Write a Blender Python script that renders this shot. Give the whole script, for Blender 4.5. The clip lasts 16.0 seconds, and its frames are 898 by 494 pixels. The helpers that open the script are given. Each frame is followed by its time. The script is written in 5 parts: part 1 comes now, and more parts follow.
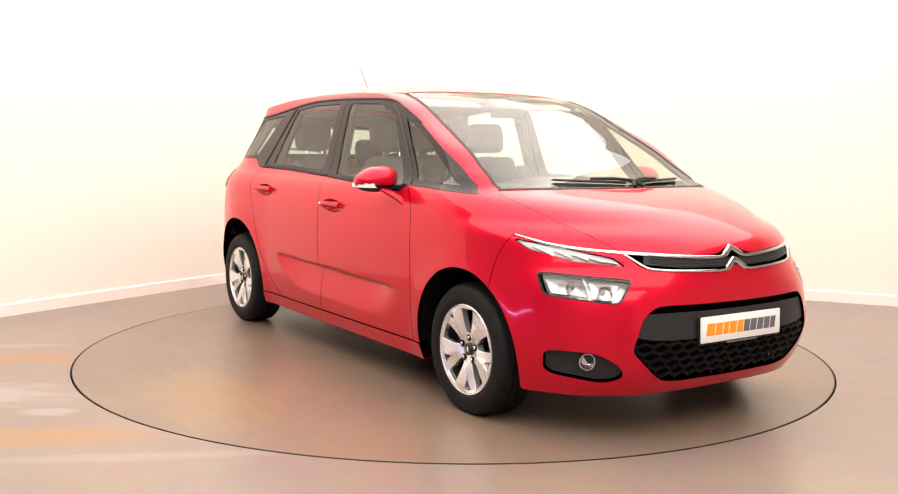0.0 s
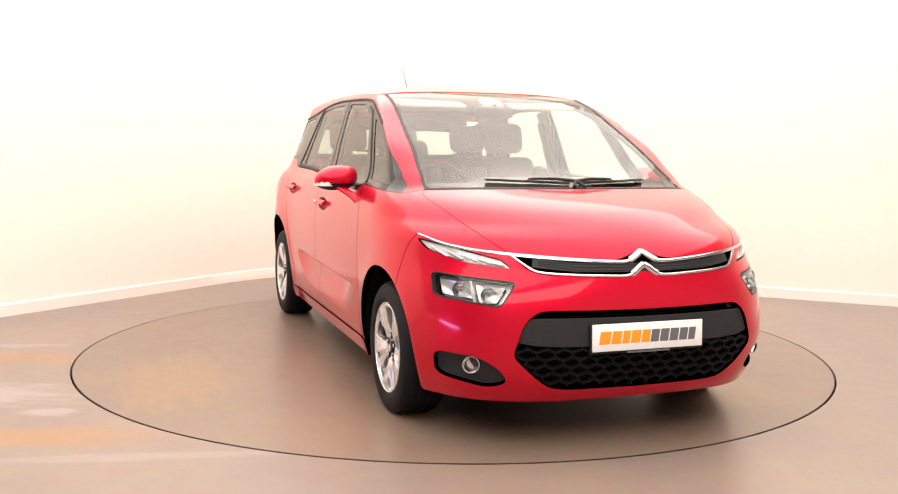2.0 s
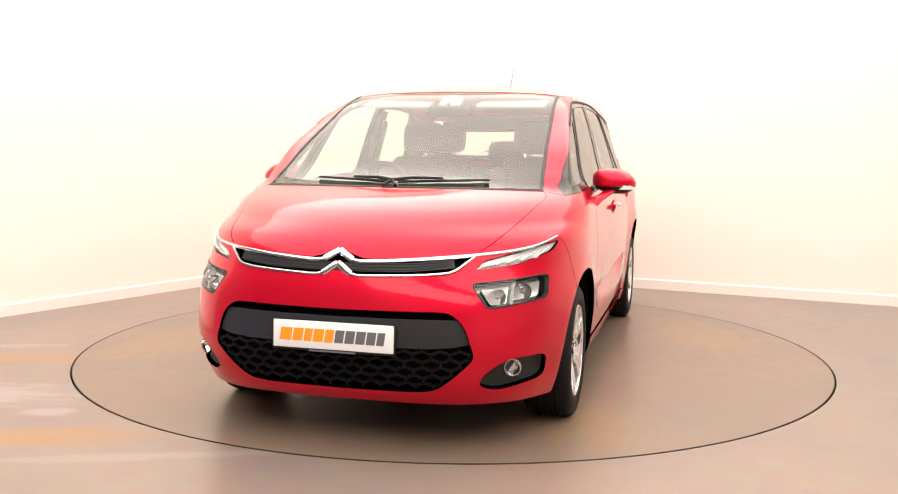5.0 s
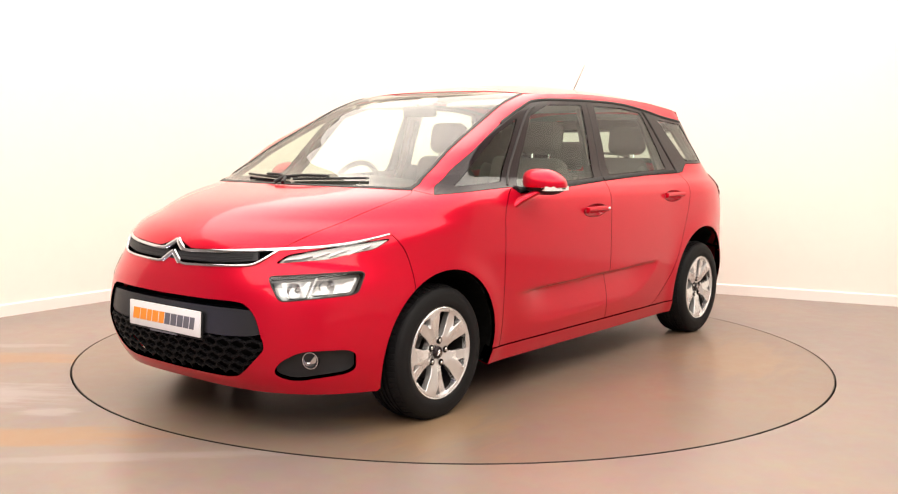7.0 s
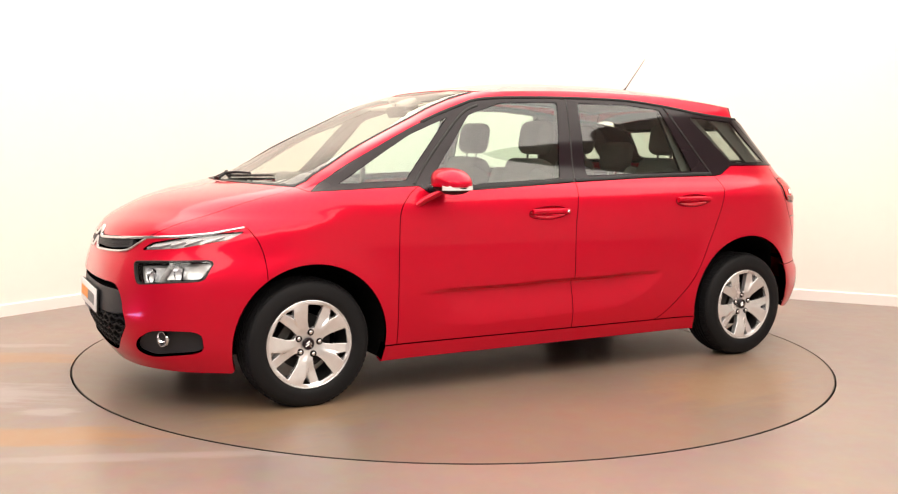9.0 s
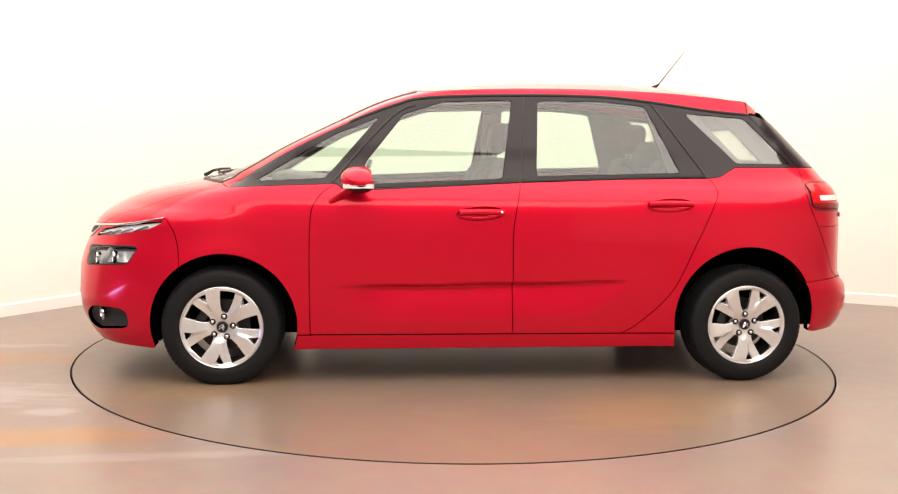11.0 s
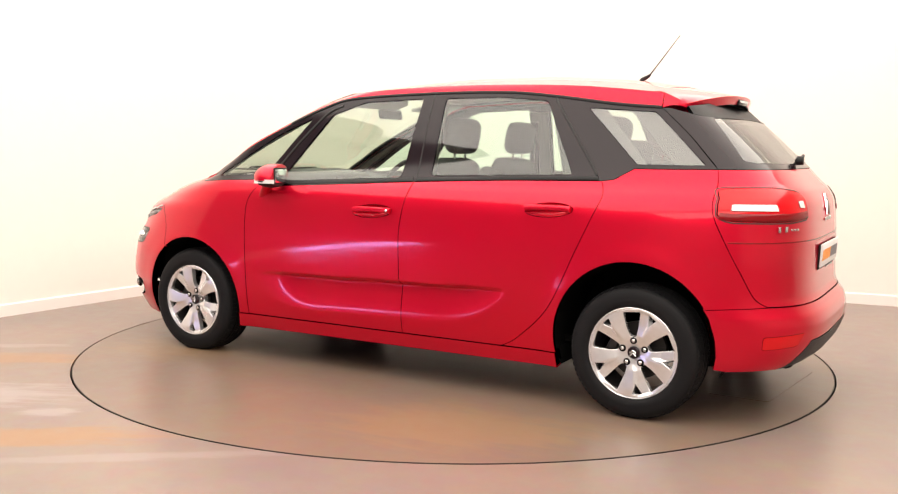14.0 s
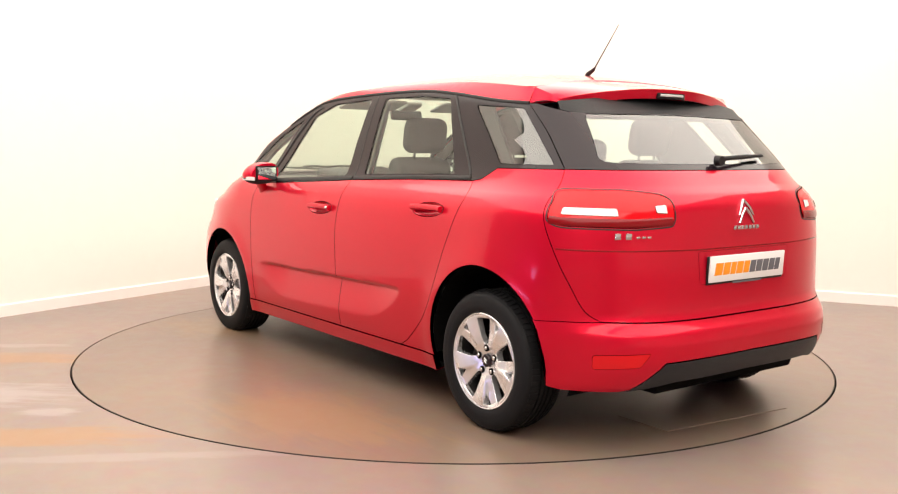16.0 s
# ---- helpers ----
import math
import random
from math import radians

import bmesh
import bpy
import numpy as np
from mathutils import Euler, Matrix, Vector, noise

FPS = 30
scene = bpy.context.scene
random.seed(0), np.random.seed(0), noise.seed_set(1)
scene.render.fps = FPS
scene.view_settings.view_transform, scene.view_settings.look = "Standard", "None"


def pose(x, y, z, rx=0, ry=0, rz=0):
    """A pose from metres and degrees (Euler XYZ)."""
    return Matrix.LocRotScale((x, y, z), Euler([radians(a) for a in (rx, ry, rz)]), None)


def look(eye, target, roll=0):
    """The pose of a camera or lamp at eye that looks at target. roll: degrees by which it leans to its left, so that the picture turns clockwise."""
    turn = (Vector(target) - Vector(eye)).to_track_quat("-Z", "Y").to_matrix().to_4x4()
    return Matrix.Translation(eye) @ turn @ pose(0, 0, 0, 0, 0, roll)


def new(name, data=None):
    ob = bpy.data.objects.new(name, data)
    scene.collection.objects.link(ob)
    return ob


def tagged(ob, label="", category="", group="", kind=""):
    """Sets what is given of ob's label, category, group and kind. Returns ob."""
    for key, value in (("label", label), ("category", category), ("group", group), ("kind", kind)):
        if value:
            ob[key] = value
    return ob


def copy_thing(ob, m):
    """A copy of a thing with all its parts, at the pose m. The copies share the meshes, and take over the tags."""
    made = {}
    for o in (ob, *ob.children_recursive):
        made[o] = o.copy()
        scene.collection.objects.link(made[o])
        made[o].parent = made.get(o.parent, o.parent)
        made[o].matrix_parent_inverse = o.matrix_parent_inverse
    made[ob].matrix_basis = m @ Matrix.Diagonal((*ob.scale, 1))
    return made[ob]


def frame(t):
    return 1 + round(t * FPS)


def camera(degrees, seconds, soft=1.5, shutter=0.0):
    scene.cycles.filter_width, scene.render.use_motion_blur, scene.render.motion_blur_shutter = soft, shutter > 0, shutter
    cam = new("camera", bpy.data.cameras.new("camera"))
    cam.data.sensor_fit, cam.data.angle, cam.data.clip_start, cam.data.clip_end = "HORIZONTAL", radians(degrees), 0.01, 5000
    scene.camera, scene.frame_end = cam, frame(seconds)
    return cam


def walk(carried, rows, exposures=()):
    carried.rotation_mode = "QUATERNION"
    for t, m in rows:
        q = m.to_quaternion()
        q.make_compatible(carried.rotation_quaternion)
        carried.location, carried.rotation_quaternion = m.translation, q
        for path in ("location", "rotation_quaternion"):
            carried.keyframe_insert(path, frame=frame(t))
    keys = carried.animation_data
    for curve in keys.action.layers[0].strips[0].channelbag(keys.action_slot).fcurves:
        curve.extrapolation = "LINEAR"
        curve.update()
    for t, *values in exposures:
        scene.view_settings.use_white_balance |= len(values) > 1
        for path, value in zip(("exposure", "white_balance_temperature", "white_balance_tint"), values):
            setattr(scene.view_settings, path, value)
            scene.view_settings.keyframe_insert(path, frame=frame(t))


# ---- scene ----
EYE = (0.0, -5.875, 1.245)
VIEW = pose(*EYE, 90 - 5.969, 0, 0.311) @ pose(0, 0, 0, 0, 0, 0.684)
cam = camera(51.0, 16.0, soft=1.2)
walk(cam, [(0, VIEW), (16, VIEW)])

# ---- light ----
world = bpy.data.worlds.new("studio")
scene.world = world
world.use_nodes = True
world.node_tree.nodes["Background"].inputs[0].default_value = (1.0, 0.97, 0.92, 1)
world.node_tree.nodes["Background"].inputs[1].default_value = 0.05
scene.view_settings.exposure = 0.0


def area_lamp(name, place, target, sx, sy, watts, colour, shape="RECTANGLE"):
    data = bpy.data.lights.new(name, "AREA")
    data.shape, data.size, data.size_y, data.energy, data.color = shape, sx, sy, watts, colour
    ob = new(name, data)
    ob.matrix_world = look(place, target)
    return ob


WARM = (1.0, 0.925, 0.835)
CEIL = 3.6
area_lamp("ceiling_softbox", (0.3, -0.9, CEIL - 0.08), (0.3, -0.899, 0), 9.0, 8.4, 830, WARM)
# added fill, unseen above the camera, that brightens the car's near side and floor
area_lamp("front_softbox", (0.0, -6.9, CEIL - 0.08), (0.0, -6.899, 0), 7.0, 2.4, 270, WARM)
# cool daylight through the slit under a shutter at the foot of the west wall
area_lamp("daylight_slit", (-5.92, -3.47, 0.06), (-5.07, -4.01, 0.06), 3.2, 0.07, 26, (0.42, 0.40, 1.0), "ELLIPSE")

# ---- materials ----


def material(name):
    m = bpy.data.materials.new(name)
    m.use_nodes = True
    return m, m.node_tree.nodes, m.node_tree.links, m.node_tree.nodes["Principled BSDF"]


def simple(name, colour, rough, metal=0.0, grain=0.0, scale=60.0, coat=0.0, vary=0.06, specular=0.5):
    """A surface with fine grain in colour, roughness and relief, at real-world size."""
    m, nodes, links, b = material(name)
    b.inputs["Roughness"].default_value, b.inputs["Metallic"].default_value = rough, metal
    b.inputs["Coat Weight"].default_value, b.inputs["Coat Roughness"].default_value = coat, 0.03
    b.inputs["Specular IOR Level"].default_value = specular
    co = nodes.new("ShaderNodeTexCoord")
    big, small = nodes.new("ShaderNodeTexNoise"), nodes.new("ShaderNodeTexNoise")
    big.inputs["Scale"].default_value, small.inputs["Scale"].default_value = scale * 0.08, scale
    big.inputs["Detail"].default_value, small.inputs["Detail"].default_value = 4, 3
    mix = nodes.new("ShaderNodeMix")
    mix.data_type = "RGBA"
    mix.inputs["A"].default_value = (*[c * (1 - vary) for c in colour], 1)
    mix.inputs["B"].default_value = (*[min(1, c * (1 + vary)) for c in colour], 1)
    links.new(co.outputs["Object"], big.inputs["Vector"])
    links.new(co.outputs["Object"], small.inputs["Vector"])
    links.new(big.outputs["Fac"], mix.inputs["Factor"])
    links.new(mix.outputs["Result"], b.inputs["Base Color"])
    if grain:
        bump = nodes.new("ShaderNodeBump")
        bump.inputs["Strength"].default_value, bump.inputs["Distance"].default_value = grain, 0.002
        links.new(small.outputs["Fac"], bump.inputs["Height"])
        links.new(bump.outputs["Normal"], b.inputs["Normal"])
    return m


def paint_material():
    """Red metallic car paint: a flaked base under a clear coat."""
    m, nodes, links, b = material("red_paint")
    co, flakes, clouds = nodes.new("ShaderNodeTexCoord"), nodes.new("ShaderNodeTexVoronoi"), nodes.new("ShaderNodeTexNoise")
    flakes.inputs["Scale"].default_value, clouds.inputs["Scale"].default_value = 900, 3
    mix = nodes.new("ShaderNodeMix")
    mix.data_type = "RGBA"
    mix.inputs["A"].default_value, mix.inputs["B"].default_value = (0.57, 0.003, 0.021, 1), (0.69, 0.006, 0.036, 1)
    links.new(co.outputs["Object"], flakes.inputs["Vector"])
    links.new(co.outputs["Object"], clouds.inputs["Vector"])
    links.new(flakes.outputs["Color"], mix.inputs["Factor"])
    links.new(mix.outputs["Result"], b.inputs["Base Color"])
    b.inputs["Metallic"].default_value, b.inputs["Roughness"].default_value = 0.52, 0.34
    b.inputs["Specular IOR Level"].default_value = 0.05
    b.inputs["Coat Weight"].default_value, b.inputs["Coat Roughness"].default_value, b.inputs["Coat IOR"].default_value = 1.0, 0.06, 1.30
    peel = nodes.new("ShaderNodeBump")
    peel.inputs["Strength"].default_value, peel.inputs["Distance"].default_value = 0.03, 0.001
    links.new(clouds.outputs["Fac"], peel.inputs["Height"])
    links.new(peel.outputs["Normal"], b.inputs["Normal"])
    return m


def glass_material(name, tint, gloss=0.06, rough=0.0):
    """A thin pane: tinted clear, with real gloss by angle."""
    m, nodes, links, b = material(name)
    nodes.remove(b)
    clear, shine, mix, facing = (nodes.new("ShaderNode" + k) for k in ("BsdfTransparent", "BsdfGlossy", "MixShader", "LayerWeight"))
    clear.inputs[0].default_value = (*tint, 1)
    shine.inputs["Roughness"].default_value = rough
    facing.inputs["Blend"].default_value = 0.5
    power, scale = nodes.new("ShaderNodeMath"), nodes.new("ShaderNodeMath")
    power.operation, scale.operation = "POWER", "MULTIPLY_ADD"
    power.inputs[1].default_value = 5.0
    scale.inputs[1].default_value, scale.inputs[2].default_value = 1 - gloss, gloss
    links.new(facing.outputs["Facing"], power.inputs[0])
    links.new(power.outputs[0], scale.inputs[0])
    links.new(scale.outputs[0], mix.inputs[0])
    links.new(clear.outputs[0], mix.inputs[1])
    links.new(shine.outputs[0], mix.inputs[2])
    links.new(mix.outputs[0], nodes["Material Output"].inputs[0])
    return m


RED = paint_material()
BLACK_GLOSS = simple("black_gloss_trim", (0.014, 0.009, 0.012), 0.14, coat=0.0, specular=0.32)
BLACK_PLASTIC = simple("black_plastic", (0.012, 0.012, 0.013), 0.5, grain=0.25, scale=900, specular=0.25)
GREY_PLASTIC = simple("charcoal_plastic", (0.022, 0.022, 0.025), 0.45, grain=0.2, scale=700, specular=0.3)
GRILLE_BLACK = simple("grille_black", (0.007, 0.007, 0.008), 0.5, specular=0.15)
DARK = simple("dark_liner", (0.005, 0.005, 0.005), 0.9, specular=0.05)
RUBBER = simple("tyre_rubber", (0.007, 0.007, 0.008), 0.65, grain=0.3, scale=300, specular=0.22)
SEAL = simple("rubber_seal", (0.008, 0.008, 0.008), 0.5)
CHROME = simple("chrome", (0.70, 0.70, 0.73), 0.07, metal=1.0, vary=0.02)
SATIN = simple("satin_chrome", (0.8, 0.8, 0.82), 0.22, metal=1.0, vary=0.02)
LAMP_GREY = simple("lamp_reflector", (0.72, 0.72, 0.73), 0.2, metal=0.45)
ALLOY = simple("silver_alloy", (0.82, 0.82, 0.83), 0.27, metal=0.72, coat=0.4, grain=0.05, scale=600)
# kept near-black so that barrel and brake disc look shaded behind the spokes
ALLOY_DARK = simple("brake_metal", (0.045, 0.042, 0.04), 0.55, metal=0.8, grain=0.2, scale=200)
PLATE_WHITE = simple("plate_white", (0.86, 0.86, 0.87), 0.3, coat=0.3, vary=0.02)
ORANGE = simple("plate_orange", (0.95, 0.32, 0.015), 0.4)
PLATE_GREY = simple("plate_grey", (0.13, 0.13, 0.15), 0.4)
SEAT = simple("grey_seat_cloth", (0.075, 0.07, 0.066), 0.9, grain=0.5, scale=400)
DASH = simple("dash_plastic", (0.055, 0.053, 0.05), 0.7, grain=0.3, scale=500)
LINING = simple("headliner_cloth", (0.58, 0.55, 0.50), 0.9, grain=0.3, scale=500)
LAMP_CLEAR = glass_material("lamp_lens", (0.93, 0.95, 0.95), 0.06)
SCREEN = glass_material("windscreen_glass", (0.84, 0.88, 0.80), 0.10)
PANE = glass_material("door_glass", (0.74, 0.89, 0.80), 0.105)
PRIVACY = glass_material("rear_glass", (0.70, 0.78, 0.72), 0.16)
LAMP_RED = simple("red_lamp_plastic", (0.64, 0.004, 0.010), 0.15, coat=0.15, specular=0.25)
# for the lamps' dark band, and for the shade painted along grooves
LAMP_GROOVE_RED = simple("deep_red_lamp", (0.20, 0.003, 0.006), 0.2, coat=0.15, specular=0.25)
LAMP_WHITE = simple("frosted_lamp", (0.80, 0.77, 0.77), 0.25, coat=0.8)
MIRROR = simple("mirror_silver", (0.9, 0.9, 0.9), 0.01, metal=1.0, vary=0.0)
WHITE_WALL = simple("white_wall_paint", (0.84, 0.81, 0.75), 0.75, grain=0.06, scale=120, vary=0.015)
CEILING = simple("ceiling_paint", (0.70, 0.68, 0.64), 0.85, grain=0.1, scale=80, vary=0.03)
GREY_WALL = simple("grey_wall_paint", (0.24, 0.225, 0.222), 0.85, grain=0.2, scale=60, vary=0.12)
SKIRT = simple("skirting_paint", (0.86, 0.82, 0.78), 0.45, grain=0.05, scale=100, vary=0.02)


def floor_material(name, stains, tone):
    """Worn coated concrete: satin sheen, soft blotches, rusty stains where stains is above zero."""
    m, nodes, links, b = material(name)
    co = nodes.new("ShaderNodeTexCoord")
    noises = []
    for scale, detail, rough in ((0.9, 5, 0.6), (9, 8, 0.72), (160, 3, 0.5), (0.55, 4, 0.7)):
        n = nodes.new("ShaderNodeTexNoise")
        n.inputs["Scale"].default_value, n.inputs["Detail"].default_value, n.inputs["Roughness"].default_value = scale, detail, rough
        links.new(co.outputs["Object"], n.inputs["Vector"])
        noises.append(n)
    ramp = nodes.new("ShaderNodeValToRGB")
    ramp.color_ramp.elements[0].position, ramp.color_ramp.elements[1].position = 0.3, 0.72
    ramp.color_ramp.elements[0].color = (tone[0] * 0.86, tone[1] * 0.90, tone[2] * 0.94, 1)
    ramp.color_ramp.elements[1].color = (tone[0] * 1.12, tone[1] * 1.06, tone[2] * 0.96, 1)
    links.new(noises[0].outputs["Fac"], ramp.inputs[0])
    fine = nodes.new("ShaderNodeMix")
    fine.data_type, fine.blend_type = "RGBA", "OVERLAY"
    fine.inputs["Factor"].default_value = 0.26
    links.new(ramp.outputs[0], fine.inputs["A"])
    links.new(noises[1].outputs["Color"], fine.inputs["B"])
    last = fine.outputs["Result"]
    # soft streaks and blots: place, half-lengths, turn, colour, strength
    warp = nodes.new("ShaderNodeMapping")
    warp.inputs["Scale"].default_value = (1.2, 6.0, 1)
    links.new(co.outputs["Object"], warp.inputs["Vector"])
    streak = nodes.new("ShaderNodeTexNoise")
    streak.inputs["Scale"].default_value, streak.inputs["Detail"].default_value, streak.inputs["Roughness"].default_value = 1.9, 10, 0.72
    links.new(warp.outputs[0], streak.inputs["Vector"])
    for x, y, rx, ry, turn, colour, strength in stains:
        at = nodes.new("ShaderNodeMapping")
        at.vector_type = "TEXTURE"
        at.inputs["Location"].default_value, at.inputs["Rotation"].default_value, at.inputs["Scale"].default_value = (x, y, 0), (0, 0, radians(turn)), (rx, ry, 1)
        links.new(co.outputs["Object"], at.inputs["Vector"])
        far = nodes.new("ShaderNodeVectorMath")
        far.operation = "LENGTH"
        links.new(at.outputs[0], far.inputs[0])
        ragged = nodes.new("ShaderNodeMath")
        ragged.operation = "MULTIPLY_ADD"
        ragged.inputs[1].default_value, ragged.inputs[2].default_value = -2.4, 1.2
        links.new(streak.outputs["Fac"], ragged.inputs[0])
        both_n = nodes.new("ShaderNodeMath")
        links.new(far.outputs["Value"], both_n.inputs[0])
        links.new(ragged.outputs[0], both_n.inputs[1])
        fall = nodes.new("ShaderNodeMapRange")
        fall.interpolation_type = "SMOOTHSTEP"
        fall.inputs["From Min"].default_value, fall.inputs["From Max"].default_value = 0.45, 1.10
        fall.inputs["To Min"].default_value, fall.inputs["To Max"].default_value = strength, 0.0
        links.new(both_n.outputs[0], fall.inputs["Value"])
        blot = nodes.new("ShaderNodeMix")
        blot.data_type = "RGBA"
        blot.inputs["B"].default_value = (*colour, 1)
        links.new(fall.outputs[0], blot.inputs["Factor"])
        links.new(last, blot.inputs["A"])
        last = blot.outputs["Result"]
    links.new(last, b.inputs["Base Color"])
    rr = nodes.new("ShaderNodeMapRange")
    rr.inputs["To Min"].default_value, rr.inputs["To Max"].default_value = 0.24, 0.40
    links.new(noises[1].outputs["Fac"], rr.inputs["Value"])
    links.new(rr.outputs[0], b.inputs["Roughness"])
    b.inputs["Specular IOR Level"].default_value = 0.5
    bump = nodes.new("ShaderNodeBump")
    bump.inputs["Strength"].default_value, bump.inputs["Distance"].default_value = 0.10, 0.002
    links.new(noises[2].outputs["Fac"], bump.inputs["Height"])
    links.new(bump.outputs["Normal"], b.inputs["Normal"])
    return m


RUST, PALE, OCHRE = (0.30, 0.165, 0.075), (0.33, 0.285, 0.28), (0.27, 0.17, 0.085)
FLOOR = floor_material("floor_concrete", [(-2.75, -0.52, 1.0, 0.17, 3, RUST, 0.75), (-1.95, -1.98, 0.85, 0.17, 4, RUST, 0.8), (-2.6, -1.35, 0.9, 0.28, 5, PALE, 0.65),
                                          (-1.88, -1.60, 0.16, 0.09, 0, (0.42, 0.37, 0.37), 0.4), (-1.3, -2.22, 0.85, 0.06, 9, PALE, 0.35), (-2.75, -0.16, 0.5, 0.06, 3, PALE, 0.6),
                                          (-3.4, -2.4, 0.9, 0.2, 6, OCHRE, 0.7)], (0.225, 0.172, 0.150))
DISC = floor_material("turntable_concrete", [(-0.9, 1.5, 0.7, 0.4, 20, OCHRE, 0.5), (1.4, 0.9, 0.6, 0.4, 60, OCHRE, 0.5), (0.4, -1.7, 0.8, 0.35, -10, OCHRE, 0.55)], (0.195, 0.140, 0.110))

# ---- mesh helpers ----


def mesh_ob(name, verts, faces, mat, parent=None, label="", normals=None, smooth=True, local=None):
    me = bpy.data.meshes.new(name)
    me.from_pydata([tuple(v) for v in verts], [], [tuple(f) for f in faces])
    me.materials.append(mat)
    if smooth:
        me.polygons.foreach_set("use_smooth", [True] * len(me.polygons))
    if normals is not None:
        me.normals_split_custom_set_from_vertices([tuple(n) for n in normals])
    me.update()
    ob = new(name, me)
    ob.parent = parent
    if local is not None:
        ob.matrix_local = local
    return tagged(ob, label)


def part(name, bm, mat, parent=None, label="", smooth=True, local=None):
    me = bpy.data.meshes.new(name)
    bmesh.ops.recalc_face_normals(bm, faces=bm.faces)
    bm.to_mesh(me)
    bm.free()
    me.materials.append(mat)
    if smooth:
        me.polygons.foreach_set("use_smooth", [True] * len(me.polygons))
        me.set_sharp_from_angle(angle=radians(38))
    ob = new(name, me)
    ob.parent = parent
    if local is not None:
        ob.matrix_local = local
    return tagged(ob, label)


def add_box(bm, centre, size, turn=(0, 0, 0), bevel=0.0, seg=2):
    r = bmesh.ops.create_cube(bm, size=1.0, matrix=pose(*centre, *turn) @ Matrix.Diagonal((*size, 1)))
    if bevel:
        edges = list({e for v in r["verts"] for e in v.link_edges})
        bmesh.ops.bevel(bm, geom=edges, offset=bevel, segments=seg, profile=0.5, affect="EDGES")
    return bm


def box(centre, size, turn=(0, 0, 0), bevel=0.0, seg=2):
    return add_box(bmesh.new(), centre, size, turn, bevel, seg)


def add_tube(bm, path, radius, n=10, taper=1.0, flat=1.0):
    """A round bar along a path of points."""
    path = [Vector(q) for q in path]
    rings = []
    for i, q in enumerate(path):
        d = (path[min(i + 1, len(path) - 1)] - path[max(i - 1, 0)]).normalized()
        a = d.orthogonal().normalized() if abs(d.z) > 0.95 else d.cross(Vector((0, 0, 1))).normalized()
        b = d.cross(a)
        r = radius * (1 + (taper - 1) * i / max(1, len(path) - 1))
        rings.append([bm.verts.new(q + r * (math.cos(k * math.tau / n) * a + flat * math.sin(k * math.tau / n) * b)) for k in range(n)])
    for u, w in zip(rings, rings[1:]):
        for k in range(n):
            bm.faces.new((u[k], u[(k + 1) % n], w[(k + 1) % n], w[k]))
    bm.faces.new(rings[0])
    bm.faces.new(rings[-1][::-1])
    return bm


def add_lathe(bm, profile, n=64, axis="y", centre=(0, 0, 0), closed=False):
    """profile: (radius, along) points turned round the axis."""
    rings = []
    for r, a in profile:
        ring = []
        for k in range(n):
            c, s = math.cos(k * math.tau / n) * r, math.sin(k * math.tau / n) * r
            p = {"y": (c, a, s), "x": (a, c, s), "z": (c, s, a)}[axis]
            ring.append(bm.verts.new(Vector(p) + Vector(centre)))
        rings.append(ring)
    pairs = list(zip(rings, rings[1:])) + ([(rings[-1], rings[0])] if closed else [])
    for u, w in pairs:
        for k in range(n):
            bm.faces.new((u[k], u[(k + 1) % n], w[(k + 1) % n], w[k]))
    return bm


def pchip(xs, ys):
    """A smooth curve through the knots that never overshoots."""
    xs, ys = np.array(xs, float), np.array(ys, float)
    h, d = np.diff(xs), np.diff(ys) / np.diff(xs)
    m = np.zeros_like(xs)
    for i in range(1, len(xs) - 1):
        if d[i - 1] * d[i] > 0:
            w1, w2 = 2 * h[i] + h[i - 1], h[i] + 2 * h[i - 1]
            m[i] = (w1 + w2) / (w1 / d[i - 1] + w2 / d[i])
    m[0], m[-1] = d[0], d[-1]

    def curve(x):
        x = np.clip(x, xs[0], xs[-1])
        i = np.clip(np.searchsorted(xs, x) - 1, 0, len(xs) - 2)
        t = (x - xs[i]) / h[i]
        return ((1 + 2 * t) * (1 - t) ** 2 * ys[i] + t * (1 - t) ** 2 * h[i] * m[i]
                + t * t * (3 - 2 * t) * ys[i + 1] + t * t * (t - 1) * h[i] * m[i + 1])
    return curve


# ---- the room ----
LEFT_END, CORNER, RIGHT_END, BACK = (-7.6, -6.05), (-1.26, 3.94), (10.2, -1.1), (3.9, -11.1)


COVE = []
for i in range(17):
    # the back corner is rounded off in a wide cove
    t = i / 16
    a, c, b = (Vector(q) for q in (LEFT_END, CORNER, RIGHT_END))
    a, b = c + (a - c).normalized() * 1.7, c + (b - c).normalized() * 1.7
    COVE.append(tuple((1 - t) ** 2 * a + 2 * t * (1 - t) * c + t * t * b))


